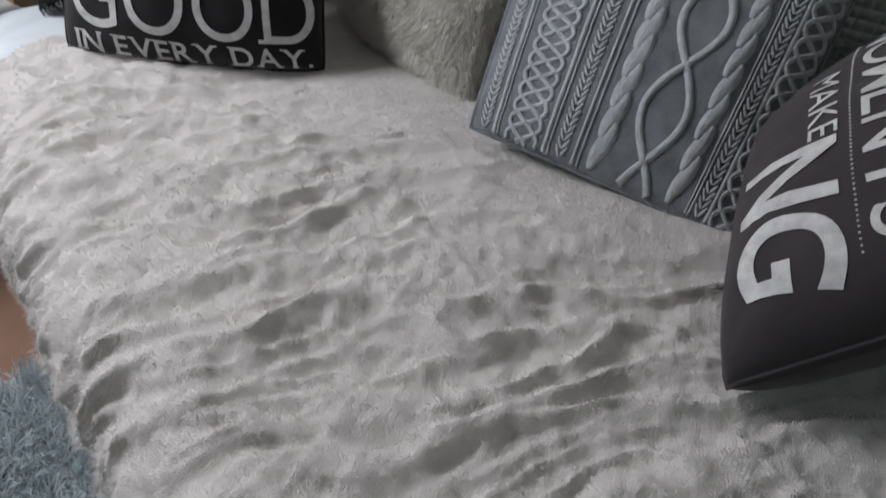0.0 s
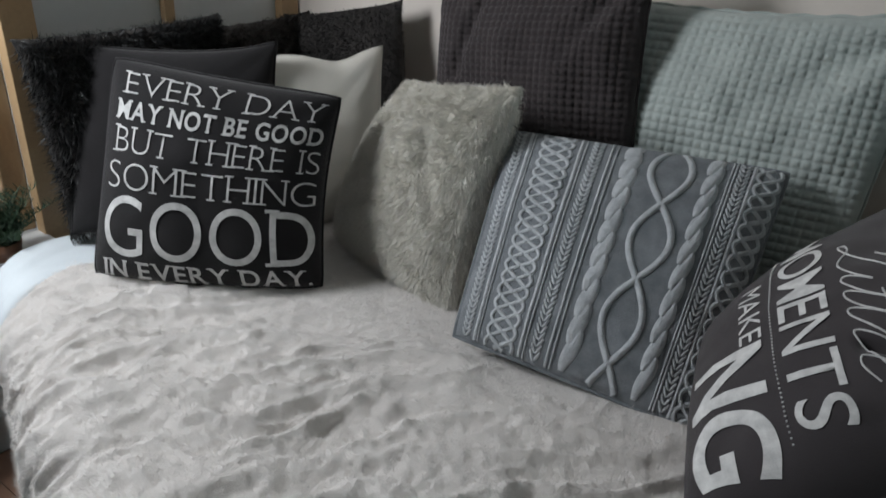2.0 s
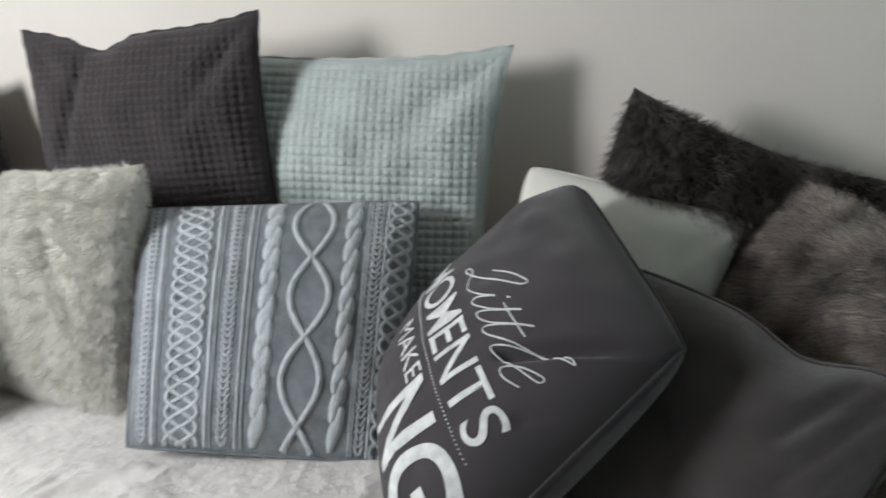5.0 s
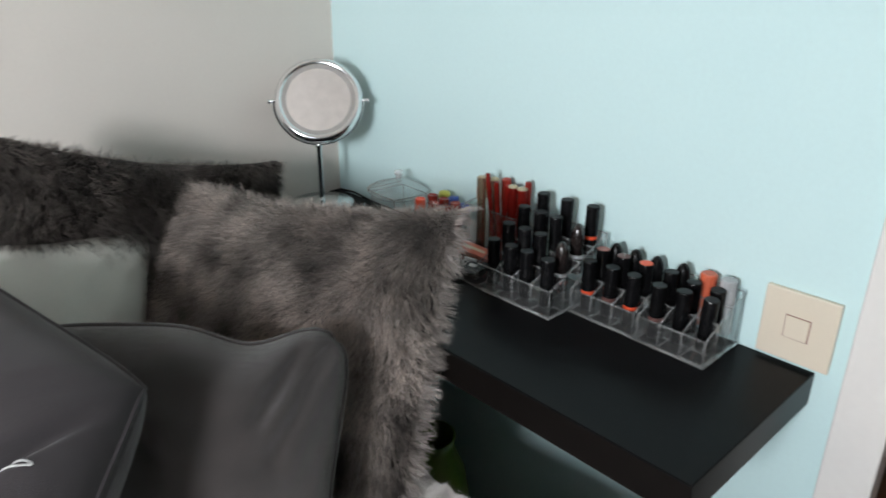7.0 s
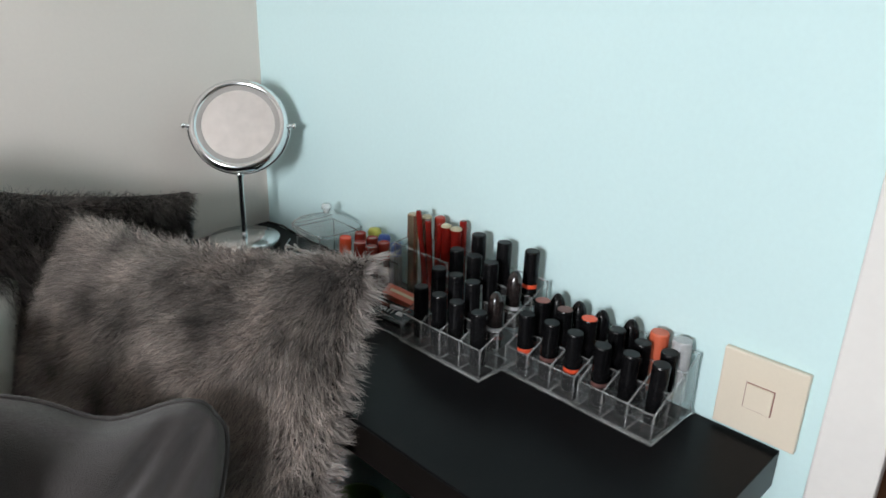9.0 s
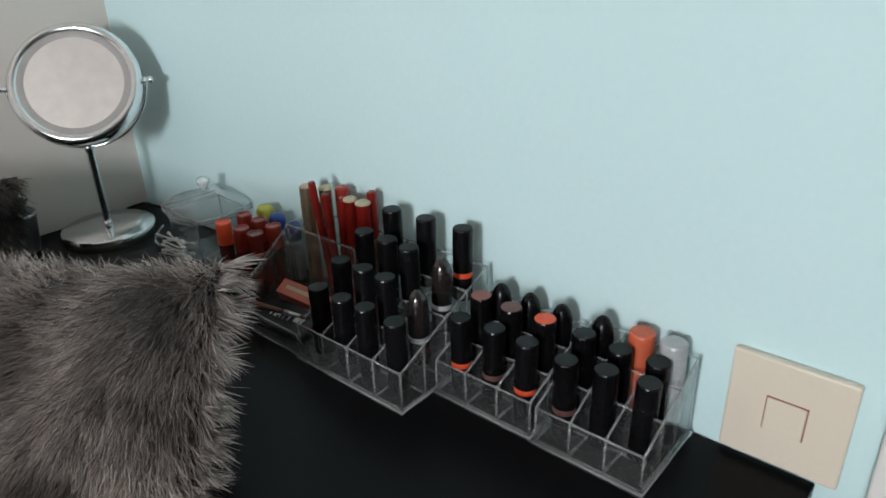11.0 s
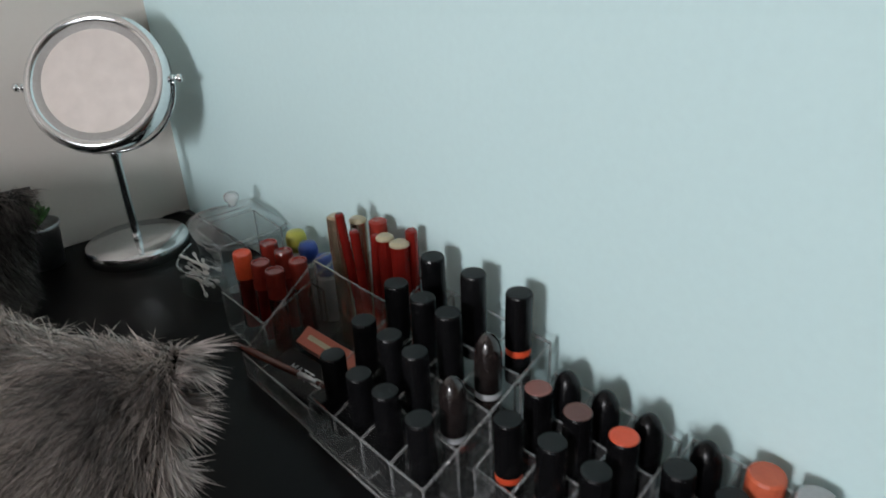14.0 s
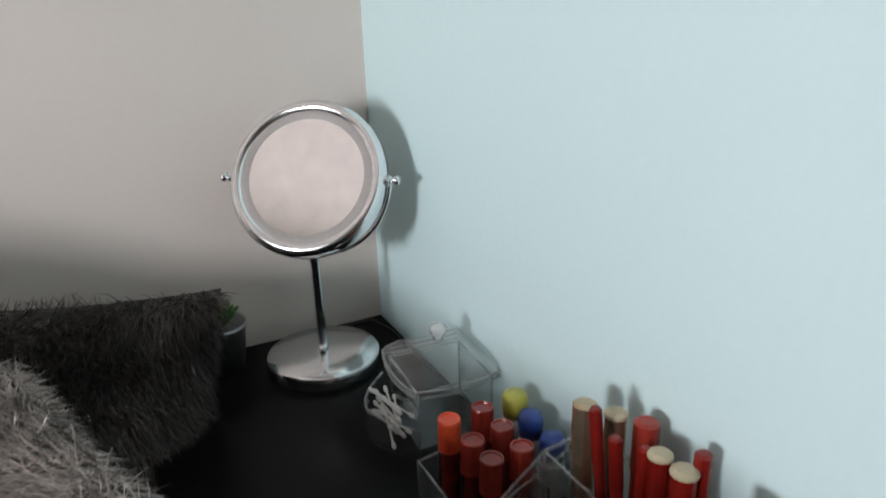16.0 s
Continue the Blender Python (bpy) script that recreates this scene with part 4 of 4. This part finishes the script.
def wall_shelf():
    ob = thing("wall_shelf", pose(0, 0, 0), "black-brown floating shelf on the mint wall", "shelf")
    part("board", box(-0.323, -0.001, -1.086, -0.001, SH - 0.05, SH - 0.0005, 0.0015), M_SHELF, ob)
    part("edge_band", box(-0.3245, -0.3232, -1.086, -0.002, SH - 0.049, SH - 0.002), M_SHELF_EDGE, ob)
    return ob


wall_shelf()


def switch():
    ob = thing("light_switch", pose(0, -1.054, 0.806), "square ivory light switch with one small rocker", "light switch")
    part("plate", box(-0.009, -0.0005, -0.048, 0.048, -0.0505, 0.0505, 0.002), M_PLATE, ob)
    part("gap", box(-0.0094, -0.0088, -0.0165, 0.0165, -0.0165, 0.0165), M_ROSE, ob)
    part("rocker", box(-0.0115, -0.0090, -0.0155, 0.0155, -0.0155, 0.0155, 0.001), M_PLATE, ob)
    return ob


switch()


def vanity_mirror():
    ob = thing("vanity_mirror", pose(-0.114, -0.095, SH), "round chrome vanity mirror on a stem and disc base", "mirror")
    part("base", lathe([(0, 0), (0.0675, 0), (0.068, 0.001), (0.068, 0.0165), (0.0665, 0.018), (0.03, 0.0195), (0.009, 0.021), (0, 0.021)], 48), M_CHROME, ob, smooth=True)
    part("stem", lathe([(0, 0.02), (0.0065, 0.02), (0.0055, 0.03), (0.0055, 0.135), (0.008, 0.140), (0.008, 0.150), (0, 0.150)], 20), M_CHROME, ob, smooth=True)
    c = Vector((-0.001, -0.012, 0.2365))
    side = Vector((0.79, -0.61, 0)).normalized()
    arc = [c + 0.0915 * (math.cos(t) * side + math.sin(t) * Vector((0, 0, 1))) + Vector((0, 0.008, 0)) * abs(math.sin(t)) for t in [math.pi + math.pi * i / 40 for i in range(41)]]
    part("yoke", tube(arc, 0.0026, 8), M_CHROME, ob, smooth=True)
    for sg in (-1, 1):
        m = Matrix.Translation(c + sg * side * 0.0875) @ (sg * side).to_track_quat("Z", "Y").to_matrix().to_4x4()
        part("knob", lathe([(0, 0), (0.0035, 0), (0.0035, 0.003), (0.005, 0.004), (0.005, 0.006), (0.003, 0.007), (0.003, 0.009), (0.0052, 0.010), (0.0052, 0.014), (0.0038, 0.0155), (0, 0.0155)], 16, m=m), M_CHROME, ob, smooth=True)
    face = Vector((-0.60, -0.78, 0.58))
    m = Matrix.Translation(c) @ face.to_track_quat("Z", "Y").to_matrix().to_4x4()
    head = part("head", lathe([(0.0745, 0.010), (0.078, 0.0135), (0.084, 0.013), (0.0885, 0.006), (0.0885, -0.008), (0.085, -0.015), (0.070, -0.018), (0, -0.018)], 64, m=m), M_CHROME, ob, smooth=True)
    part("light_ring", lathe([(0.0652, 0.0085), (0.070, 0.0105), (0.0748, 0.0102)], 64, m=m), M_FROST, head, "frosted ring round the glass", smooth=True)
    part("glass", lathe([(0.0655, 0.0086), (0.03, 0.0087), (0, 0.0087)], 64, m=m), M_MIRROR, head, "round mirror glass")
    return ob


vanity_mirror()


def bucket():
    ob = thing("plant_bucket", pose(-0.222, -0.042, SH), "small zinc bucket with a green succulent", "plant")
    part("bucket", lathe([(0, 0), (0.023, 0), (0.029, 0.054), (0.031, 0.056), (0.031, 0.060), (0.028, 0.060), (0.026, 0.050), (0, 0.050)], 28), M_TIN, ob, smooth=True)
    rng = random.Random(5)
    for i in range(26):
        th, tilt = i * 2.4, 0.15 + 0.9 * (i / 26)
        bm = bmesh.new()
        bmesh.ops.create_uvsphere(bm, u_segments=8, v_segments=6, radius=1, matrix=pose(0, 0, 0.055, 0, 0, math.degrees(th)) @ pose(0, 0, 0, 0, math.degrees(tilt), 0) @ pose(0, 0, 0.016) @ Matrix.Diagonal((0.0032, 0.006, 0.016 + 0.004 * rng.random(), 1)))
        part("leaf", bm, M_LEAF, ob, smooth=True)
    return ob


bucket()


def slab(bm, pts, th):
    """A flat sheet of plastic through four corners, th thick."""
    pts = [Vector(p) for p in pts]
    n = (pts[1] - pts[0]).cross(pts[2] - pts[0]).normalized() * th / 2
    a, b = [bm.verts.new(p + n) for p in pts], [bm.verts.new(p - n) for p in pts]
    bm.faces.new(a), bm.faces.new(b[::-1])
    for i in range(len(pts)):
        j = (i + 1) % len(pts)
        bm.faces.new([a[j], a[i], b[i], b[j]])
    return bm


def sheet_part(ob, name, pts, th=0.0022, rim=True):
    p = part(name, slab(bmesh.new(), pts, th), M_ACRYL, ob)
    if rim:
        q = pts + pts[:1]
        bm = bmesh.new()
        for a, b in zip(q, q[1:]):
            tube([a, b], 0.0013, 6, bm=bm)
        part("edge", bm, M_ACRYL_EDGE, p, smooth=True)
    return p


def lipstick_rack(name, y0, y1, x0, x1, cols, rows, h0, h1, label):
    """Clear stepped holder: walls along x and y, lower at the front (x0) than at the wall (x1)."""
    ob = thing(name, pose(0, 0, SH), label, "organizer", "clear organizers on the shelf")

    def hz(x):
        return h0 + (h1 - h0) * (x - x0) / (x1 - x0)

    part("floor_plate", box(x0 - 0.004, x1, y0 - 0.003, y1 + 0.003, 0.0, 0.004, 0.001), M_ACRYL, ob)
    base = [(x0 - 0.004, y0 - 0.003, 0.004), (x0 - 0.004, y1 + 0.003, 0.004), (x1, y1 + 0.003, 0.004), (x1, y0 - 0.003, 0.004)]
    part("base_edge", tube(base, 0.0018, 6, True), M_ACRYL_EDGE, ob, smooth=True)
    for i in range(cols + 1):
        y = y0 + (y1 - y0) * i / cols
        sheet_part(ob, "side_wall" if i in (0, cols) else "divider", [(x0, y, 0.004), (x1, y, 0.004), (x1, y, hz(x1)), (x0, y, hz(x0))])
    for j in range(rows + 1):
        x = x0 + (x1 - x0) * j / rows
        sheet_part(ob, "step_wall", [(x, y0, 0.004), (x, y1, 0.004), (x, y1, hz(x)), (x, y0, hz(x))])
    return ob


lipstick_rack("lipstick_organizer", -0.752, -0.602, -0.150, -0.014, 4, 4, 0.046, 0.106, "clear acrylic stepped lipstick organizer")
lipstick_rack("lipstick_organizer", -0.868, -0.757, -0.104, -0.012, 3, 3, 0.040, 0.078, "clear acrylic lipstick organizer in the middle of the row")
lipstick_rack("lipstick_organizer", -0.979, -0.876, -0.106, -0.010, 3, 3, 0.040, 0.084, "clear acrylic lipstick organizer next to the switch")


def tray_organizer():
    ob = thing("makeup_organizer", pose(0, 0, SH), "clear acrylic organizer with slanted dividers and a low tray", "organizer", "clear organizers on the shelf")
    y0, y1, x0, x1 = -0.598, -0.478, -0.150, -0.014
    part("floor_plate", box(x0, x1, y0, y1, 0.0, 0.004, 0.001), M_ACRYL, ob)
    sheet_part(ob, "front_wall", [(x0, y0, 0.004), (x0, y1, 0.004), (x0, y1, 0.030), (x0, y0, 0.030)])
    sheet_part(ob, "side_wall", [(x0, y1, 0.004), (-0.058, y1, 0.004), (-0.058, y1, 0.098), (x0, y1, 0.030)])
    sheet_part(ob, "side_wall", [(-0.058, y1, 0.004), (x1, y1, 0.004), (x1, y1, 0.104), (-0.058, y1, 0.098)])
    sheet_part(ob, "back_pocket", [(-0.058, y0, 0.004), (-0.058, y1, 0.004), (-0.058, y1, 0.098), (-0.058, y0, 0.098)])
    sheet_part(ob, "back_wall", [(x1, y0, 0.004), (x1, y1, 0.004), (x1, y1, 0.104), (x1, y0, 0.104)])
    # tube pocket beside it
    a, b = -0.474, -0.384
    part("floor_plate", box(-0.122, x1, a, b, 0.0, 0.004, 0.001), M_ACRYL, ob)
    sheet_part(ob, "tube_wall", [(-0.122, a, 0.004), (-0.122, b, 0.004), (-0.122, b, 0.050), (-0.122, a, 0.050)])
    sheet_part(ob, "tube_wall", [(-0.122, b, 0.004), (x1, b, 0.004), (x1, b, 0.062), (-0.122, b, 0.050)])
    sheet_part(ob, "tube_wall", [(-0.122, a, 0.004), (x1, a, 0.004), (x1, a, 0.095), (-0.122, a, 0.050)])
    sheet_part(ob, "tube_wall", [(-0.050, a, 0.004), (-0.050, b, 0.004), (-0.050, b, 0.058), (-0.050, a, 0.058)])
    return ob


tray_organizer()


def lipstick(style):
    """One lipstick standing on its base; style picks the cap and band."""
    top, body, band, bullet, r, h = style
    ob = thing("lipstick", pose(0, 0, 0), LABELS[style], "lipstick", "lipsticks in the organizers")
    part("base", lathe([(0, 0), (r * 0.98, 0), (r, 0.001), (r, 0.026), (0, 0.026)], 22), body, ob, smooth=False)
    if band:
        part("band", lathe([(0, 0.0262), (r * 0.97, 0.0262), (r * 0.97, 0.0318), (0, 0.0318)], 22), band, ob)
    z = 0.032 if band else 0.0265
    if bullet:
        prof = [(0, z), (r, z), (r, h - 0.022)] + [(r * math.cos(t), h - 0.022 + 0.022 * math.sin(t)) for t in (0.25, 0.5, 0.75, 1.0, 1.2, 1.4)] + [(0, h)]
        part("cap", lathe(prof, 24), body, ob, smooth=True)
    else:
        part("cap", lathe([(0, z), (r, z), (r, h - 0.0022), (r * 0.94, h - 0.0006)], 24), body, ob)
        part("cap_top", lathe([(r * 0.94, h - 0.0006), (r * 0.90, h), (r * 0.5, h + 0.0002), (0, h + 0.0002)], 24), top, ob)
    return ob


R = 0.0107
PLAIN = (M_CAPTOP, M_BLACK, None, False, R, 0.078)
RED = (M_CAPTOP, M_BLACK, M_ORANGE, False, R, 0.080)
BROWN = (M_CAPTOP, M_BLACK, M_MAUVE, False, R, 0.080)
BULLET = (M_CAPTOP, M_BULLET, M_GREYCLEAR, True, R * 1.02, 0.082)
DOME = (M_CAPTOP, M_BLACK, None, True, R, 0.076)
ROSETOP = (M_ROSE, M_BLACK, None, False, R, 0.078)
MAUVETOP = (M_MAUVE, M_BLACK, None, False, R, 0.078)
ORANGETOP = (M_ORANGE, M_BLACK, None, False, R, 0.078)
CORAL = (M_CORAL, M_CORAL, None, False, R * 1.1, 0.078)
CLEAR = (M_GREYCLEAR, M_GREYCLEAR, None, False, R * 1.1, 0.080)
LABELS = {
    PLAIN: "black lipstick with a plain cylindrical cap", RED: "black lipstick with an orange-red band", BROWN: "black lipstick with a brown band",
    BULLET: "dark glossy bullet-shaped lipstick with a silver band", DOME: "black lipstick with a domed glossy cap",
    ROSETOP: "black lipstick with a dusky rose top", MAUVETOP: "black lipstick with a brown mauve top", ORANGETOP: "black lipstick with a bright orange-red top",
    CORAL: "coral orange lipstick tube", CLEAR: "pale grey see-through lipstick tube",
}
first = {}


def stand(style, x, y, top):
    """Place a lipstick so that its cap ends at height top."""
    m = pose(x, y, top - style[5], random.uniform(-1.2, 1.2), random.uniform(-1.2, 1.2), random.uniform(0, 360))
    if style in first:
        copy_thing(first[style], m)
    else:
        first[style] = lipstick(style)
        first[style].matrix_basis = m


COLS = (-0.621, -0.656, -0.690, -0.732)
for x, top, styles in (
    (-0.132, 0.840, (PLAIN, PLAIN, PLAIN, PLAIN)),
    (-0.100, 0.860, (PLAIN, PLAIN, PLAIN, BULLET)),
    (-0.064, 0.880, (PLAIN, PLAIN, MAUVETOP, BULLET)),
):
    for y, st in zip(COLS, styles):
        stand(st if st is not MAUVETOP else PLAIN, x, y, top)
stand(PLAIN, -0.033, -0.637, 0.900), stand(PLAIN, -0.032, -0.684, 0.900), stand(RED, -0.031, -0.733, 0.901)
for x, y, top, st in (
    (-0.089, -0.778, 0.840, RED), (-0.086, -0.813, 0.840, BROWN), (-0.086, -0.850, 0.840, RED),
    (-0.058, -0.778, 0.850, ROSETOP), (-0.057, -0.814, 0.850, MAUVETOP), (-0.056, -0.850, 0.850, ORANGETOP),
    (-0.030, -0.783, 0.853, DOME), (-0.029, -0.817, 0.853, DOME), (-0.028, -0.852, 0.853, DOME),
    (-0.088, -0.894, 0.840, BROWN), (-0.082, -0.928, 0.840, PLAIN), (-0.070, -0.960, 0.836, PLAIN),
    (-0.057, -0.893, 0.850, PLAIN), (-0.047, -0.924, 0.842, PLAIN), (-0.041, -0.957, 0.840, PLAIN),
    (-0.028, -0.896, 0.855, DOME), (-0.024, -0.930, 0.850, CORAL), (-0.022, -0.962, 0.850, CLEAR),
):
    stand(st, x, y, top)


def gloss_tube(m, cap, label):
    ob = thing("lip_gloss", m, label, "lip gloss", "lip gloss tubes")
    part("tube", lathe([(0, 0), (0.0088, 0), (0.0092, 0.002), (0.0092, 0.060), (0, 0.060)], 20), M_GLOSSRED, ob)
    part("cap", lathe([(0, 0.0605), (0.0098, 0.0605), (0.0098, 0.0885), (0.0092, 0.090), (0.0078, 0.090), (0.0072, 0.0886), (0, 0.0884)], 20), cap, ob)
    return ob


for i, (x, y) in enumerate(((-0.100, -0.399), (-0.099, -0.434), (-0.099, -0.463), (-0.070, -0.402), (-0.068, -0.434), (-0.067, -0.465))):
    gloss_tube(pose(x, y, 0.757, 2, 0, 40 * i), M_ORANGE if i == 0 else M_REDCAP, "dark red lip gloss tube with a bright orange-red cap" if i == 0 else "dark red lip gloss tube with a red cap")


def small_bottle(x, y, top, r, cap, label):
    ob = thing("small_bottle", pose(x, y, 0.752), label, "bottle", "small bottles")
    h = top - 0.752
    part("bottle", lathe([(0, 0), (r, 0), (r, h - 0.026), (r * 0.6, h - 0.022), (0, h - 0.022)], 20), M_GREYCLEAR, ob, smooth=False)
    part("cap", lathe([(0, h - 0.0215), (r * 0.92, h - 0.0215), (r, h - 0.006), (r * 0.8, h), (0, h + 0.001)], 20), cap, ob, smooth=True)
    return ob


small_bottle(-0.028, -0.390, 0.842, 0.012, M_YELLOW, "little bottle with a yellow-green cap")
small_bottle(-0.030, -0.418, 0.838, 0.011, M_BLUE, "little bottle with a blue cap")
small_bottle(-0.026, -0.444, 0.830, 0.011, M_BLUE, "little bottle with a blue cap")


def pencil(m, length, r, body, tip, label, category="lip pencil"):
    k = 0.97 if tip is M_CREAMTOP else 0.72
    ob = thing("lip_pencil", m, label, category, "pencils in the organizer")
    part("barrel", lathe([(0, 0), (r, 0), (r, length * k), (0, length * k)], 14), body, ob)
    part("cap", lathe([(0, length * k + 0.0003), (r * 1.1, length * k + 0.0003), (r * 1.06, length - 0.002), (r * 0.7, length), (0, length)], 14), tip, ob, smooth=False)
    return ob


pencil(pose(-0.042, -0.503, 0.756, 0, 0, 0), 0.145, 0.0085, M_GOLD, M_GOLD, "pale gold metal lip colour tube", "lip colour")
for x, y, top, r, tilt, body, tip, lab in (
    (-0.044, -0.524, 0.914, 0.0042, 6, M_PENRED, M_PENRED, "bright red lip pencil"),
    (-0.046, -0.545, 0.902, 0.0045, 4, M_PENRED, M_PENRED, "red lip pencil leaning in the pocket"),
    (-0.040, -0.560, 0.896, 0.0042, -3, M_PENRED, M_PENRED, "red lip pencil leaning in the pocket"),
    (-0.020, -0.542, 0.901, 0.0085, 0, M_REDCAP, M_REDCAP, "pink-red lip colour tube"),
    (-0.028, -0.520, 0.899, 0.0080, 0, M_GOLD, M_CREAMTOP, "lip colour tube with a cream top"),
    (-0.032, -0.568, 0.897, 0.0078, 0, M_PENRED, M_CREAMTOP, "red lip colour tube with a cream top"),
    (-0.031, -0.588, 0.897, 0.0085, 0, M_PENRED, M_CREAMTOP, "red lip colour tube with a cream top"),
    (-0.018, -0.590, 0.905, 0.0055, 0, M_PENRED, M_PENRED, "red lip pencil at the back of the pocket"),
):
    pencil(pose(x, y - math.sin(radians(tilt)) * (top - 0.756), 0.756, -tilt, 0, 30), top - 0.756, r, body, tip, lab)


def brush(m):
    ob = thing("lip_brush", m, "brown lacquered lip brush lying across the tray", "brush")
    part("handle", lathe([(0, 0), (0.0022, 0.001), (0.0042, 0.03), (0.0038, 0.075), (0.0028, 0.095), (0, 0.095)], 12), M_BROWNPEN, ob, smooth=True)
    part("ferrule", lathe([(0, 0.0952), (0.003, 0.0952), (0.0024, 0.118), (0, 0.118)], 12), M_METAL, ob, smooth=True)
    part("tuft", lathe([(0, 0.1182), (0.0022, 0.1182), (0.0026, 0.126), (0, 0.134)], 10), M_BROWNPEN, ob, smooth=True)
    return ob


brush(facing((-0.152, -0.462, SH + 0.036), (0, 0, 1), (0.20, -0.97, -0.02)))


def palette():
    ob = thing("makeup_box", facing((-0.118, -0.535, SH + 0.012), (0.1, -1, 0), (1, 0.1, 0.25)), "small black makeup box with white lettering", "makeup box")
    part("body", box(-0.045, 0.045, -0.006, 0.006, -0.020, 0.020, 0.0015), M_BLACK, ob)
    lettering("MATT", lambda x, z, lift: Vector((x, -0.0068, z)), ob, M_PRINT_W, -0.020, 0.012, -0.006, 0.006)
    part("text_bar", box(0.016, 0.030, -0.0068, -0.0062, -0.004, 0.004), M_PRINT_W, ob)
    return ob


palette()


def card_box():
    ob = thing("card_box", facing((-0.085, -0.535, SH + 0.026), (0.15, -1, -0.1), (1, 0.15, 0.6)), "coral lipstick carton lying in the tray", "carton")
    part("carton", box(-0.038, 0.038, -0.009, 0.009, -0.010, 0.010, 0.0008), M_BOXORANGE, ob)
    part("text_bar", box(-0.028, 0.020, -0.0096, -0.0091, -0.002, 0.003), M_CREAMTOP, ob)
    return ob


card_box()


def swab_box():
    """Clear box with a domed lid and a knob, cotton buds in its open front tray."""
    ob = thing("cotton_bud_box", pose(-0.044, -0.272, SH, 0, 0, -4), "clear acrylic box with a knobbed lid and cotton buds", "box")
    a = 0.040
    for p in ([(-a, -a), (a, -a)], [(a, -a), (a, a)], [(a, a), (-a, a)], [(-a, a), (-a, -a)]):
        (xa, ya), (xb, yb) = p
        sheet_part(ob, "wall", [(xa, ya, 0.003), (xb, yb, 0.003), (xb, yb, 0.065), (xa, ya, 0.065)])
    part("floor_plate", box(-a, a, -a, a, 0.0, 0.003), M_ACRYL, ob)
    bm = bmesh.new()
    k, rings = 9, []
    for r, z in ((1.0, 0.0665), (1.0, 0.072), (0.93, 0.078), (0.72, 0.086), (0.45, 0.092), (0.2, 0.095), (0.05, 0.096)):
        ring = []
        for side in range(4):
            for i in range(k):
                t = 2 * i / k - 1
                ring.append(bm.verts.new(pose(0, 0, 0, 0, 0, 90 * side) @ Vector((r * (0.046 + 0.005 * (1 - t * t)), r * 0.046 * t, z - 0.004 * r * (1 - t * t)))))
        rings.append(ring)
    for ra, rb in zip(rings, rings[1:]):
        for i in range(4 * k):
            j = (i + 1) % (4 * k)
            bm.faces.new([ra[i], ra[j], rb[j], rb[i]])
    bm.faces.new(rings[-1])
    rim = [v.co.copy() for v in rings[1]]
    lid = part("lid", bm, M_LID, ob, smooth=True)
    part("edge", tube(rim, 0.0014, 6, True), M_ACRYL_EDGE, lid, smooth=True)
    part("edge", tube([p + Vector((0, 0, -0.006)) for p in rim], 0.0012, 6, True), M_ACRYL_EDGE, lid, smooth=True)
    part("knob", lathe([(0, 0.0962), (0.006, 0.0962), (0.0055, 0.100), (0.009, 0.104), (0.0095, 0.109), (0.006, 0.113), (0, 0.114)], 16), M_KNOB, lid, smooth=True)
    arc = [(-a - 0.004 - 0.036 * math.sin(math.pi * i / 12), -0.060 + 0.120 * i / 12) for i in range(13)]
    bm = bmesh.new()
    rings = [[bm.verts.new((x + dx, y, z)) for x, y in arc] for dx, z in ((0, 0.002), (0, 0.036), (0.002, 0.036), (0.002, 0.002))]
    for k in range(4):
        for i in range(len(arc) - 1):
            bm.faces.new([rings[k][i], rings[k][i + 1], rings[(k + 1) % 4][i + 1], rings[(k + 1) % 4][i]])
    tray = part("tray_front", bm, M_ACRYL, ob)
    part("edge", tube([(x, y, 0.036) for x, y in arc], 0.0015, 6), M_ACRYL_EDGE, tray, smooth=True)
    rng = random.Random(8)
    for i in range(13):
        m = pose(-a - 0.013 + rng.uniform(-0.008, 0.006), rng.uniform(-0.012, 0.012), 0.008 + 0.0024 * i, rng.uniform(82, 96), 0, rng.uniform(-16, 16))
        m = m @ pose(0, 0, -0.030)
        part("cotton_bud", lathe([(0, 0), (0.0020, 0.001), (0.0024, 0.006), (0.0011, 0.011), (0.0011, 0.049), (0.0024, 0.054), (0.0020, 0.059), (0, 0.060)], 8, m=m), M_COTTON, ob, smooth=True)
    return ob


swab_box()


def green_vase():
    ob = thing("floor_vase", pose(-0.165, -0.50, 0.0), "lime green ceramic vase on the floor under the shelf", "vase")
    part("body", lathe([(0, 0), (0.06, 0), (0.085, 0.07), (0.088, 0.19), (0.07, 0.32), (0.045, 0.38), (0.05, 0.405), (0.044, 0.405), (0.038, 0.37), (0, 0.35)], 32), M_LIME, ob, smooth=True)
    return ob


green_vase()


def cable():
    ob = thing("power_cable", pose(0, 0, SH), "thin black cable lying behind the mirror", "cable")
    pts = [(-0.075, -0.045, 0.004), (-0.05, -0.03, 0.010), (-0.03, -0.045, 0.016), (-0.018, -0.08, 0.014), (-0.012, -0.12, 0.006), (-0.010, -0.17, 0.003), (-0.008, -0.22, 0.003)]
    part("cord", tube(pts, 0.0022, 8), M_BLACK, ob, smooth=True)
    return ob


cable()


def nail(x, z):
    ob = thing("nail", pose(x, 0, z), "small dark nail in the cream wall", "nail", "nails in the wall")
    part("head", lathe([(0, -0.001), (0.002, -0.001), (0.0032, 0.006), (0.003, 0.008), (0, 0.0085)], 10, m=pose(0, 0, 0, 90, 0, 0)), M_TIN, ob, smooth=True)
    return ob


for nx_, nz_ in ((-1.242, 1.156), (-1.170, 1.161)):
    nail(nx_, nz_)
